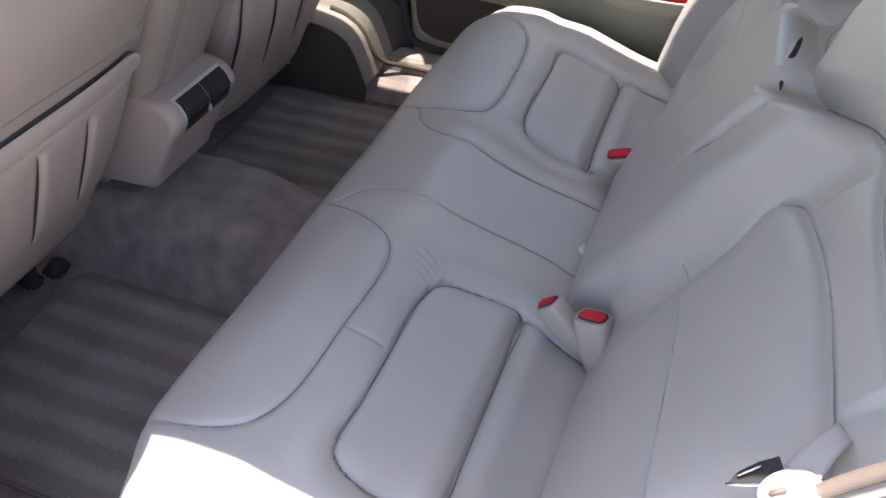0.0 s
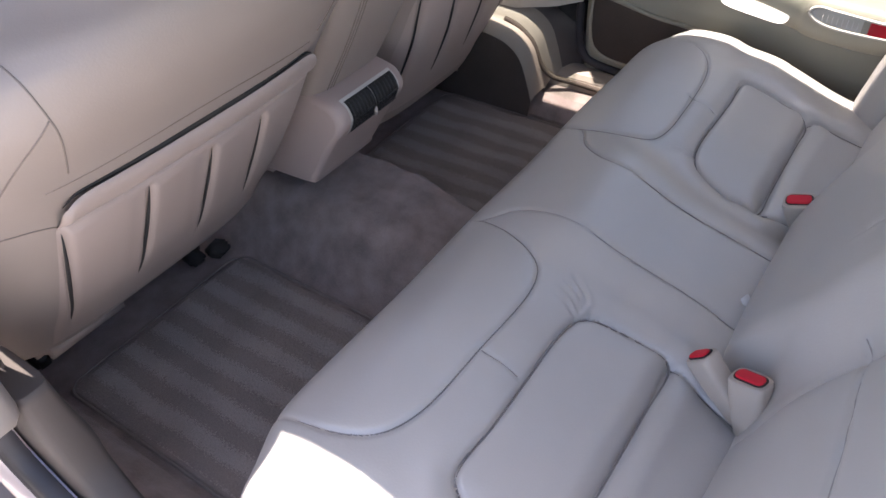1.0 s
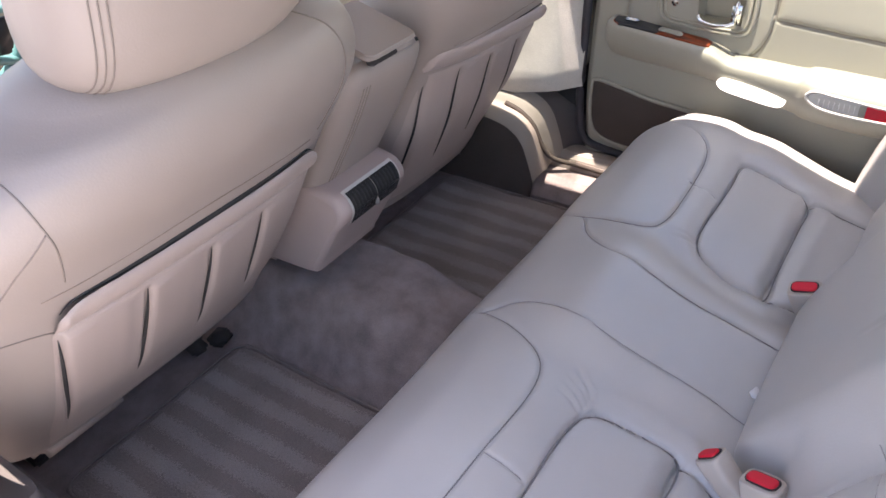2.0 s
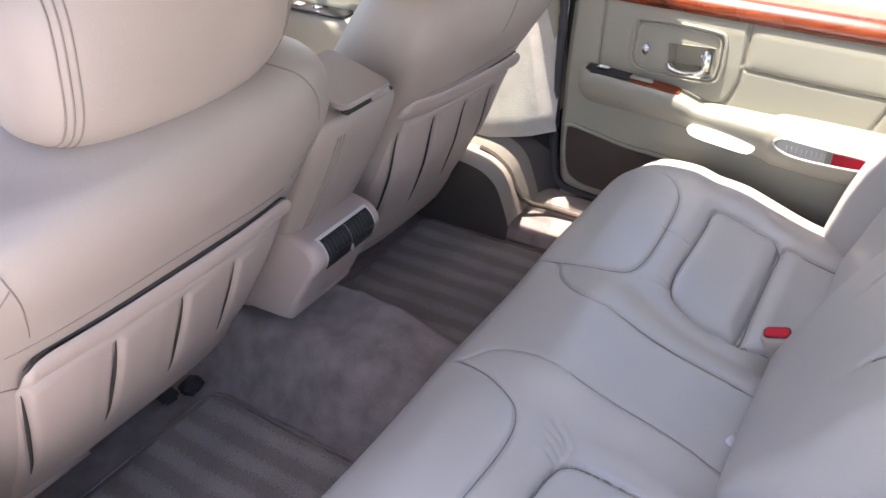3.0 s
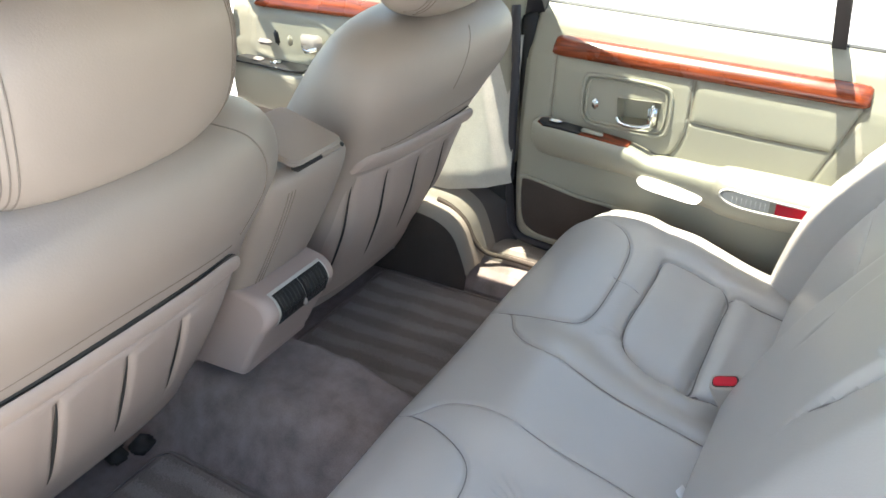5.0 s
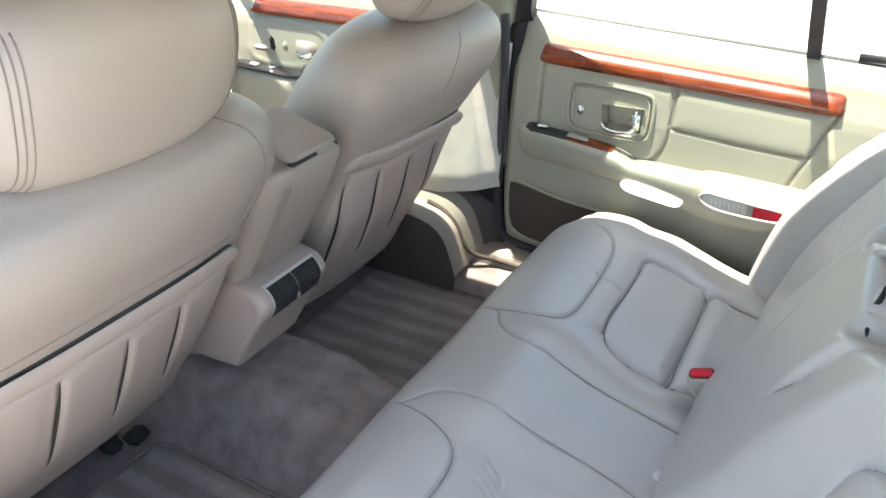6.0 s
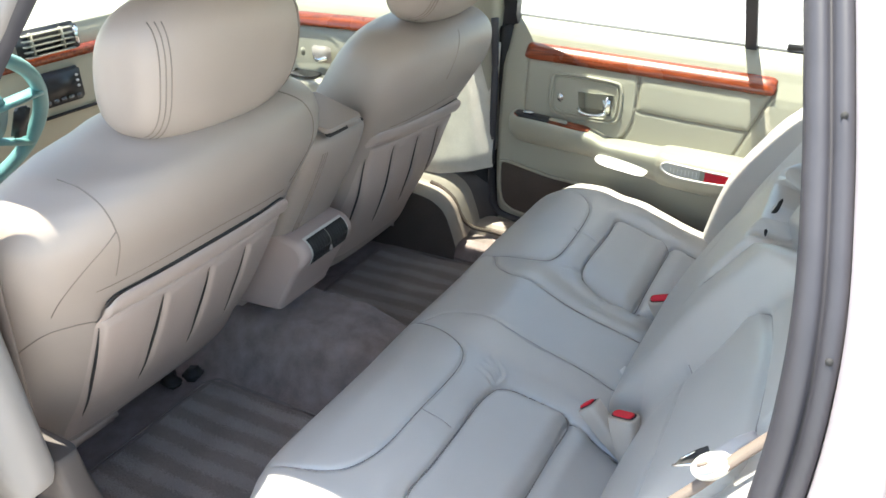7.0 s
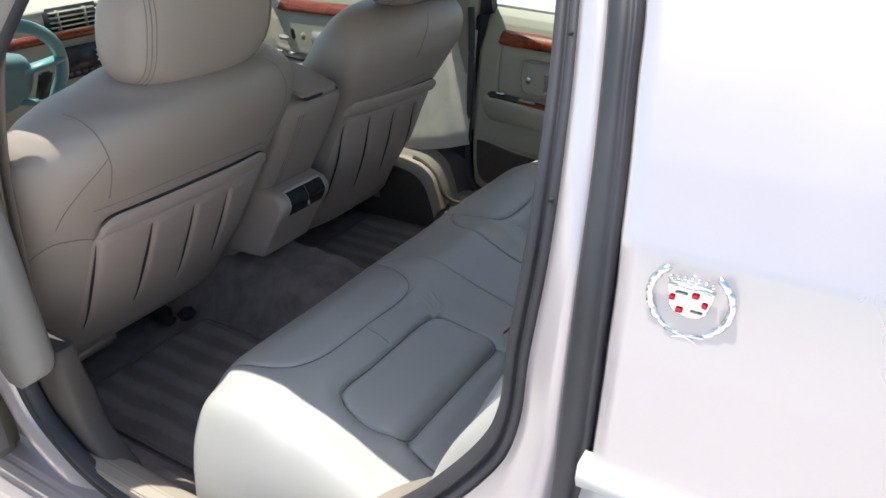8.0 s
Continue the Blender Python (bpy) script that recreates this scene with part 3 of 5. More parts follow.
def emblem():
    root = thing("wreath_emblem", "silver wreath badge with a crest on the pillar", "badge", (-0.776, -0.737, 1.106))
    c = np.array([-0.778, -0.737, 1.106])
    for s in (-1, 1):
        for k in range(8):
            a = radians(-94 + k * 19) if s > 0 else radians(-80 - (k * 19 + 6))
            p = c + np.array([0.0, -math.cos(a) * 0.027, math.sin(a) * 0.026])
            d = np.array([0, math.sin(a), math.cos(a)]) * (1 if s > 0 else -1)
            leaf = spline([p - d * 0.007, p + np.array([-0.0015, -math.cos(a) * 0.0025, math.sin(a) * 0.0025]), p + d * 0.008], 4)
            part("leaf", tube(leaf, 0.0030, 6, taper=True), CHROME, root)
    tail = [(c[0] - 0.004, c[1] + y, c[2] + z) for y, z in ((0.014, -0.026), (0.004, -0.027), (-0.006, -0.030), (-0.012, -0.034))]
    part("ribbon", tube(tail, 0.0016, 6), CHROME, root)
    part("ribbon", tube([(x, 2 * c[1] - y, z) for x, y, z in tail], 0.0016, 6), CHROME, root)
    shape = [(-0.0165, 0.011), (-0.014, -0.006), (-0.010, -0.0105), (0, -0.013), (0.009, -0.0115), (0.0125, -0.007), (0.0165, 0.010), (0.008, 0.0125), (0, 0.0115), (-0.008, 0.0125)]
    part("crest", plate(shape, (c[0] + 0.002, c[1], c[2] - 0.001), (0, -1, 0), (0, 0, 1), 0.0055, 0.0012), CHROME, root, "chrome crest shield")
    for y, z, w in ((0.004, 0.006, 0.005), (-0.012, 0.001, 0.004), (0.011, 0.000, 0.004), (-0.006, -0.008, 0.005)):
        part("crest_field", block((c[0] - 0.0045, c[1] - y, c[2] + z), (0.002, w, 0.0038), 0.0005), RED, root, "red enamel field")
    for y, z in ((-0.006, 0.006), (0.006, -0.007)):
        part("crest_bar", block((c[0] - 0.0045, c[1] - y, c[2] + z), (0.002, 0.009, 0.0009), 0.0003), TRIM_GREY, root)
    part("crown", tube([(c[0] - 0.004, c[1] + y, c[2] + 0.0155 - 8 * y * y) for y in np.linspace(-0.015, 0.015, 9)], 0.0018, 6), CHROME, root)
    for y in np.linspace(-0.0145, 0.0145, 7):
        part("crown_pearl", tube([(c[0] - 0.002, c[1] + y, c[2] + 0.0185 - 8 * y * y), (c[0] - 0.006, c[1] + y, c[2] + 0.0185 - 8 * y * y)], 0.0017, 6), CHROME, root)


emblem()


# ---- rear bench ----
bench = thing("rear_bench_seat", "grey leather rear bench seat with piped panels", "bench seat", (0, -0.2, 0.32))


def both(pts):
    return [pts, [(-x, y) for x, y in pts]]


THIGH_NEAR = [(-0.118, 0.066), (-0.124, 0.037), (-0.131, 0.014), (-0.143, -0.021), (-0.163, -0.063), (-0.186, -0.088), (-0.222, -0.099), (-0.28, -0.100), (-0.347, -0.096), (-0.42, -0.094), (-0.474, -0.086), (-0.514, -0.064), (-0.535, -0.02), (-0.538, 0.03), (-0.535, 0.09)]
THIGH_FAR = [(0.180, 0.070), (0.172, 0.045), (0.163, 0.013), (0.164, -0.027), (0.172, -0.074), (0.192, -0.099), (0.235, -0.108), (0.29, -0.108), (0.352, -0.106), (0.42, -0.101), (0.47, -0.090), (0.514, -0.064), (0.542, -0.03), (0.556, 0.01), (0.562, 0.06), (0.562, 0.09)]
INSERT = [(-0.494, -0.157), (-0.42, -0.157), (-0.355, -0.157), (-0.249, -0.157), (-0.20, -0.172), (-0.182, -0.212), (-0.178, -0.253), (-0.187, -0.286), (-0.26, -0.2855), (-0.34, -0.285), (-0.42, -0.2845), (-0.487, -0.284), (-0.510, -0.25), (-0.515, -0.20)]
REAR_PAD = [(-0.187, -0.287), (-0.26, -0.286), (-0.34, -0.2855), (-0.42, -0.285), (-0.492, -0.285), (-0.508, -0.32), (-0.51, -0.39), (-0.505, -0.47), (-0.23, -0.47), (-0.215, -0.40), (-0.20, -0.34)]
MID_NEAR = [(-0.123, 0.040), (-0.112, 0.024), (-0.094, 0.009), (-0.083, -0.018), (-0.084, -0.055), (-0.090, -0.10), (-0.092, -0.150), (-0.085, -0.215), (-0.081, -0.285), (-0.087, -0.327), (-0.094, -0.47)]
MID_FAR = [(0.163, 0.018), (0.146, 0.006), (0.118, -0.008), (0.090, -0.035), (0.070, -0.068), (0.064, -0.11), (0.063, -0.165), (0.068, -0.25), (0.073, -0.33), (0.078, -0.47)]


def cushion():
    roll = np.linspace(1, 0, 30)
    side_x = 0.610 + 0.056 * (1 - (1 - roll) ** 2.5)
    side_d = -0.005 - 0.335 * roll ** 2
    top = np.linspace(-0.610, 0.610, 357)[1:-1]
    Xu = np.concatenate([-side_x, top, side_x[::-1]])
    Du = np.concatenate([side_d, -0.005 * step(abs(top), 0.54, 0.598), side_d[::-1]])
    prof = spline([(0.045, 0.32), (0.07, 0.42), (0.085, 0.50), (0.082, 0.555), (0.060, 0.597), (0.02, 0.6185), (-0.03, 0.627), (-0.09, 0.626), (-0.14, 0.607), (-0.19, 0.583), (-0.25, 0.560), (-0.31, 0.539), (-0.39, 0.52), (-0.47, 0.505)], 24)
    X, Y = np.meshgrid(Xu, prof[:, 0], indexing="ij")
    D, Z = np.meshgrid(Du, prof[:, 1], indexing="ij")
    edge = step(abs(X), 0.48, 0.645)
    front = step(Y, -0.05, 0.08)
    Y = Y - 0.036 * edge ** 1.6 * front
    Z = Z + 0.022 * step(abs(X), 0.50, 0.60) * step(-Y, 0.11, 0.20)
    P = np.stack([X, Y, np.maximum(Z + D, 0.32)], -1)
    topm = (1 - step(abs(X), 0.56, 0.6)) * step(Z, 0.45, 0.55)
    h = 0.022 * (1 - step(abs(X), 0.085, 0.17)) * step(-Y, -0.02, 0.12) * (1 + 0.3 * step(-Y, 0.15, 0.33))
    h += 0.006 * np.exp(-(((abs(X) - 0.34) / 0.12) ** 2)) * np.exp(-(((Y + 0.03) / 0.06) ** 2))
    masks = {}
    d_any = np.full(X.shape, 9.0)
    thigh_d = np.full(X.shape, 9.0)
    for s in (1, -1):
        side = "left" if s > 0 else "right"
        thigh, mids = (THIGH_NEAR, MID_NEAR) if s > 0 else (THIGH_FAR, MID_FAR)
        for nm, poly in (("thigh_panel", thigh), ("insert_pad", INSERT), ("rear_pad", REAR_PAD)):
            q = poly if nm == "thigh_panel" else [(s * x, y) for x, y in poly]
            line = spline(q, 6, closed=nm != "thigh_panel")
            ins = inside(X, Y, line if nm != "thigh_panel" else np.vstack([line, [(line[-1][0], 0.12), (line[0][0], 0.12)]])) & (abs(X) < 0.57)
            d = dist(X, Y, line, closed=nm == "insert_pad" or nm == "rear_pad")
            if nm == "thigh_panel":
                ins &= Z > 0.36
                h += np.where(ins, 0.004 * (1 - np.exp(-d / 0.012)), 0) * (1 - step(Y, -0.02, 0.03))
                thigh_d = np.minimum(thigh_d, d)
            else:
                h += np.where(ins, 0.009 * (1 - np.exp(-d / 0.014)) - 0.004, -0.001 * np.exp(-d / 0.02))
                h += np.where(~ins, 0.007 * np.exp(-(((d - 0.025) / 0.02) ** 2)), 0)
                d_any = np.minimum(d_any, d)
            masks[(nm, side)] = ins
        mid = spline(mids, 6)
        thigh_d = np.minimum(thigh_d, dist(X, Y, mid))
        thigh_d = np.minimum(thigh_d, dist(X, Y, [(s * -0.347, -0.097), (s * -0.345, -0.15)]) + 0.0006)
        for k in range(4 if s > 0 else 2):
            a0, a1 = -0.214 + 0.009 * k, -0.206 + 0.016 * k
            line = spline([(s * a0, -0.160), (s * (a0 * 0.5 + a1 * 0.5), -0.143 - 0.001 * k), (s * a1, -0.122 - 0.006 * (k % 2))], 4)
            crease = dist(X, Y, line)
            run = np.clip((Y + 0.165) / 0.045, 0, 1)
            h -= 0.0042 * np.exp(-((crease / 0.0036) ** 2)) * (1 - run) ** 0.7
            h += 0.0014 * np.exp(-(((crease - 0.006) / 0.004) ** 2)) * (1 - run)
    between = np.vstack([spline(MID_NEAR, 6), spline(MID_FAR, 6)[::-1], [(0.16, 0.12), (-0.12, 0.12)]])
    masks[("center_panel", "")] = inside(X, Y, between) & (Z > 0.36)
    h -= 0.0050 * np.exp(-((d_any / 0.0032) ** 2)) + 0.0036 * np.exp(-((thigh_d / 0.0030) ** 2))
    h += 0.0018 * np.sin(X * 17 + 3 * Y) * np.cos(Y * 21 + 1.0)
    P = P + normals(P) * (h * topm)[..., None] * np.sign(normals(P)[len(Xu) // 2, -20, 2])
    used = np.zeros(X.shape, bool)
    for (nm, side), m in masks.items():
        cell = m[:-1, :-1] & ~used[:-1, :-1]
        used[:-1, :-1] |= cell
        part(nm, sheet(P, cell, flip=True), LEATHER, bench)
    part("cushion_cover", sheet(P, ~used[:-1, :-1], flip=True), LEATHER, bench)
    tri = tree_of([o for o in bench.children if o.type == "MESH"])
    for s in (1, -1):
        for pts, shut, r in ((THIGH_NEAR if s > 0 else THIGH_FAR, False, 0.0010), (INSERT, True, 0.0015), (REAR_PAD[4:9], False, 0.0012), (REAR_PAD[9:] + REAR_PAD[:1], False, 0.0012), (MID_NEAR if s > 0 else MID_FAR, False, 0.0008), ([(-0.347, -0.099), (-0.346, -0.12), (-0.345, -0.148)], False, 0.0007)):
            own = pts in (THIGH_NEAR, THIGH_FAR, MID_NEAR, MID_FAR)
            line = spline([(x if own else s * x, y) for x, y in pts], 8, closed=shut)
            got = drape(tri, [(x, y, 1.0) for x, y in line], (0, 0, -1), 0.0003)
            got = got[got[:, 2] > 0.40]
            if len(got) > 12 and not shut:
                calm = got.copy()
                for k in range(3, len(got) - 3):
                    calm[k] = got[k - 3:k + 4].mean(0)
                got = calm
            elif shut and len(got) > 12:
                got = sum(np.roll(got, k, 0) for k in range(-2, 3)) / 5
            if len(got) > 4:
                part("seam_cord", tube(got, r, 5, closed=shut), SEAM if r > 0.0009 else SEAM_SOFT, bench)


cushion()

BACK_INSERT = [(-0.268, 0.535), (-0.266, 0.60), (-0.265, 0.66), (-0.266, 0.72), (-0.266, 0.768), (-0.259, 0.805), (-0.247, 0.841), (-0.243, 0.862), (-0.257, 0.881), (-0.283, 0.890), (-0.352, 0.904), (-0.43, 0.911), (-0.50, 0.912), (-0.533, 0.89), (-0.538, 0.82), (-0.538, 0.70), (-0.535, 0.60), (-0.53, 0.53), (-0.42, 0.515)]
BACK_NEAR = [(x if x > -0.5 else x - 0.048, z) for x, z in BACK_INSERT]


def backrest():
    arc = np.radians(np.linspace(90, 0, 10))
    side_x = np.concatenate([np.linspace(0.668, 0.652, 8), 0.618 + 0.034 * np.sin(arc)])
    side_d = np.concatenate([np.linspace(-0.20, -0.07, 8), -0.06 * (1 - np.cos(arc)) - 0.005])
    top = np.linspace(-0.618, 0.618, 343)[1:-1]
    Xu = np.concatenate([-side_x, top, side_x[::-1]])
    Du = np.concatenate([side_d, -0.005 * step(abs(top), 0.54, 0.598), side_d[::-1]])
    prof = spline([(-0.40, 0.46), (-0.385, 0.52), (-0.405, 0.60), (-0.438, 0.69), (-0.475, 0.765), (-0.515, 0.83), (-0.55, 0.885), (-0.585, 0.94), (-0.615, 0.985), (-0.645, 1.02), (-0.68, 1.035), (-0.72, 1.03)], 22)
    X, Y = np.meshgrid(Xu, prof[:, 0], indexing="ij")
    D, Z = np.meshgrid(Du, prof[:, 1], indexing="ij")
    P = np.stack([X, Y, Z], -1)
    N = normals(P)
    N *= np.sign(N[len(Xu) // 2, 60, 1])
    N[:12] = N[30:31]
    N[-12:] = N[-31:-30]
    P = P + N * D[..., None]
    fade = 1 - step(Z, 0.98, 1.03)
    wing = np.interp(Z, [0.46, 0.56, 0.61, 0.68, 0.74, 0.80, 0.83, 0.88, 0.915, 0.94, 0.98, 1.04], [0.05, 0.060, 0.064, 0.068, 0.066, 0.062, 0.058, 0.044, 0.034, 0.022, 0.006, 0.0])
    wing = np.where(X < 0, np.minimum(wing, 0.048) * (1 - step(Z, 0.70, 0.88)), wing)
    h = wing * np.where(X < 0, 0.3 * step(-X, 0.592, 0.645), step(X, 0.541, 0.598)) - 0.016 * np.exp(-(((abs(X) - 0.541) / 0.008) ** 2)) * (1 - step(Z, 0.93, 0.98)) * (X > 0)
    low = 0.44 + 0.12 * step(abs(X), 0.14, 0.19)
    brim = np.interp(-X, [-0.55, -0.30, -0.17, -0.14, -0.08, -0.05, 0.0, 0.017, 0.08, 0.112, 0.15, 0.215, 0.264, 0.55], [0.955, 0.955, 0.905, 0.893, 0.931, 0.985, 0.985, 0.931, 0.893, 0.903, 0.921, 0.948, 0.958, 0.955])
    lobe = step(Z - low, 0.0, 0.13) * (1 - np.where(abs(X) < 0.07, step(Z, 0.890, 0.918), step(Z - brim, -0.028, 0.006)))
    reach = 0.168 - 0.028 * (1 - step(Z, 0.62, 0.74))
    h += (0.046 + 0.012 * (1 - step(Z, 0.58, 0.72)) + 0.009 * step(0.110 - abs(X), 0.0, 0.012) * step(Z, 0.74, 0.84)) * lobe * (1 - step(abs(X), reach, reach + 0.098))
    h += step(Z - brim, -0.002, 0.026) * (0.032 - 0.012 * step(abs(X), 0.12, 0.26)) * (1 - step(abs(X), 0.50, 0.55))
    seam = np.full(X.shape, 9.0)
    masks = {}
    for s in (1, -1):
        q = spline(BACK_NEAR if s > 0 else [(-x, z) for x, z in BACK_INSERT], 6, closed=True)
        ins = inside(X, Z, q)
        d = dist(X, Z, q, closed=True)
        h += np.where(ins, 0.014 * (1 - np.exp(-d / 0.018)) * (0.55 + 0.45 * step(Z, 0.70, 0.88)), 0)
        h += np.where(~ins & (abs(X) > 0.29) & (abs(X) < 0.53), 0.006 * np.exp(-(((d - 0.03) / 0.022) ** 2)), 0)
        seam = np.minimum(seam, np.where(d < 9, d, 9) + 0.0)
        masks["back_insert" + str(s)] = ins
        across = spline([(s * -0.238, 0.757), (s * -0.33, 0.767), (s * -0.43, 0.773), (s * -0.552, 0.775)], 5)
        seam = np.minimum(seam, dist(X, Z, across) + 0.0012)
        seam = np.minimum(seam, dist(X, Z, spline([(s * -0.108, 0.903), (s * -0.15, 0.921), (s * -0.215, 0.948), (s * -0.264, 0.958)], 5)))
        seam = np.minimum(seam, dist(X, Z, spline([(s * -0.264, 0.958), (s * -0.34, 0.952), (s * -0.43, 0.952), (s * -0.55, 0.955)], 5)))
    h -= 0.0055 * np.exp(-((seam / 0.0034) ** 2)) * fade
    for s in (1, -1):
        fold = dist(X, Z, spline([(s * -0.108, 0.903), (s * -0.112, 0.87), (s * -0.106, 0.82), (s * -0.092, 0.76), (s * -0.075, 0.68), (s * -0.06, 0.58)], 6))
        h -= 0.008 * np.exp(-((fold / 0.0042) ** 2)) * step(Z, 0.72, 0.82)
    h -= 0.008 * np.exp(-((dist(X, Z, [(-0.01, 0.905), (0.108, 0.903)]) / 0.005) ** 2))
    h += 0.002 * np.sin(X * 15 + Z * 4) * np.cos(Z * 23)
    P = P + N * h[..., None]
    masks["armrest"] = (abs(X) < np.interp(Z, [0.58, 0.68, 0.76, 0.82, 0.87, 0.903], [0.06, 0.075, 0.092, 0.106, 0.112, 0.108])) & (Z < 0.903) & (Z > 0.5)
    used = np.zeros(X.shape, bool)
    for nm, m in masks.items():
        cell = m[:-1, :-1] & ~used[:-1, :-1]
        used[:-1, :-1] |= cell
        part("fold_down_armrest" if nm == "armrest" else "back_insert", sheet(P, cell, flip=True), LEATHER, bench)
    part("backrest_cover", sheet(P, ~used[:-1, :-1], flip=True), LEATHER, bench)
    front = np.array([0, 0.88, 0.475])
    tri = tree_of([o for o in bench.children if o.name.startswith(("back", "fold"))])

    def cord(pts, r, shut=False):
        at = np.stack([np.interp([z for _, z in pts], prof[:, 1][:200], prof[:, 0][:200])], -1)
        line = [np.array([x, y[0], z]) + front * 0.3 for (x, z), y in zip(pts, at)]
        got = drape(tri, line, -front, -0.0004)
        if len(got) > 4:
            part("seam_cord", tube(got, r, 5, closed=shut), SEAM if r > 0.0011 else SEAM_SOFT, bench)

    for s in (1, -1):
        cord(spline(BACK_NEAR[4:13] if s > 0 else [(-x, z) for x, z in BACK_INSERT[4:16]], 6), 0.0010)
        cord(spline([(s * -0.238, 0.757), (s * -0.33, 0.767), (s * -0.43, 0.773), (s * -0.55, 0.775)], 8), 0.0008)
        # thicker, darker cords draw the crease shade along fold, brim and bolster
        cord(spline([(s * -0.100, 0.79), (s * -0.106, 0.82), (s * -0.111, 0.855), (s * -0.111, 0.89)], 8), 0.0020)
        cord(spline([(s * -0.112, 0.905), (s * -0.15, 0.921), (s * -0.215, 0.948), (s * -0.264, 0.958)], 6), 0.0016)
        if s > 0:
            cord([(0.541 + 0.001 * math.sin(9 * z), z) for z in np.linspace(0.53, 0.945, 40)], 0.0016)
        cord(spline([(s * -0.264, 0.958), (s * -0.34, 0.952), (s * -0.43, 0.952), (s * -0.55, 0.955)], 6), 0.0009)


backrest()


def armrest_strap():
    tri = tree_of([o for o in bench.children if o.name.startswith(("back", "fold"))])
    front = np.array([0, 0.83, 0.56])
    slit = spline([(-0.017, -0.528, 0.934), (-0.034, -0.523, 0.924), (-0.055, -0.517, 0.913), (-0.079, -0.518, 0.898)], 6)
    part("strap_slot", tube(slit, 0.0042, 8, lens=True), DARK, bench, "dark slot above the folding armrest")
    part("strap_clip", tube(slit[2:11] + np.array([-0.003, 0.004, 0.001]), 0.0022, 6, lens=True), BELT_WHITE, bench, "pale clip inside the slot")
    rise = drape(tri, [np.array([x, y, z]) + front * 0.3 for x, y, z in spline([(-0.016, -0.53, 0.934), (0.02, -0.545, 0.925), (0.05, -0.565, 0.922), (0.044, -0.592, 0.954)], 6)], -front, -0.0002)
    part("seam_cord", tube(rise, 0.0009, 5), SEAM_SOFT, bench)
    part("care_label", block((-0.0315, -0.3347, 0.5588), (0.014, 0.003, 0.026), 0.001, Matrix.Rotation(radians(-35), 4, "X") @ Matrix.Rotation(radians(-30), 4, "Z")), STRIP, bench, "small white sewn-in label")


armrest_strap()


# ---- belts ----
def buckle(base, tip, wide, thick, turn, label):
    base, tip = Vector(base), Vector(tip)
    up = (tip - base).normalized()
    across = Vector((math.sin(radians(turn)), -math.cos(radians(turn)), 0))
    across = across - up * across.dot(up)
    across.normalize()
    deep = up.cross(across)
    L = (tip - base).length
    root = thing("seat_belt_buckle", label, "belt buckle", base, "seat belt buckles")
    rings = []
    for k, (f, w, d) in enumerate(((0, 0.66, 0.7), (0.3, 0.82, 0.84), (0.7, 0.96, 0.98), (0.95, 1, 1), (1.0, 0.95, 0.93))):
        rings.append([tuple(base + up * (L * f) + across * u + deep * v) for u, v in superring(0, 0, wide / 2 * w, thick / 2 * d, 24, 4)])
    part("buckle_body", loft(rings), BUCKLE, root)
    o = base + up * (L + 0.0005)
    part("slot_rim", plate(roundrect(wide * 0.80, thick * 0.66, thick * 0.24), o, across, deep, 0.0015, 0.0004), DARK, root)
    part("release_button", plate(roundrect(wide * 0.72, thick * 0.52, thick * 0.2), o - deep * (thick * 0.03) + up * 0.0006, across, deep, 0.0035, 0.001), RED, root, "red release button")
    return root


buckle((-0.230, -0.400, 0.545), (-0.217, -0.381, 0.622), 0.047, 0.034, -16, "beige belt buckle with red button in the seat crease")
buckle((-0.214, -0.385, 0.545), (-0.198, -0.319, 0.606), 0.040, 0.030, -17, "beige belt buckle leaning forward beside another")
buckle((0.192, -0.358, 0.535), (0.1776, -0.337, 0.602), 0.048, 0.034, 7, "beige belt buckle with red button, far seat")


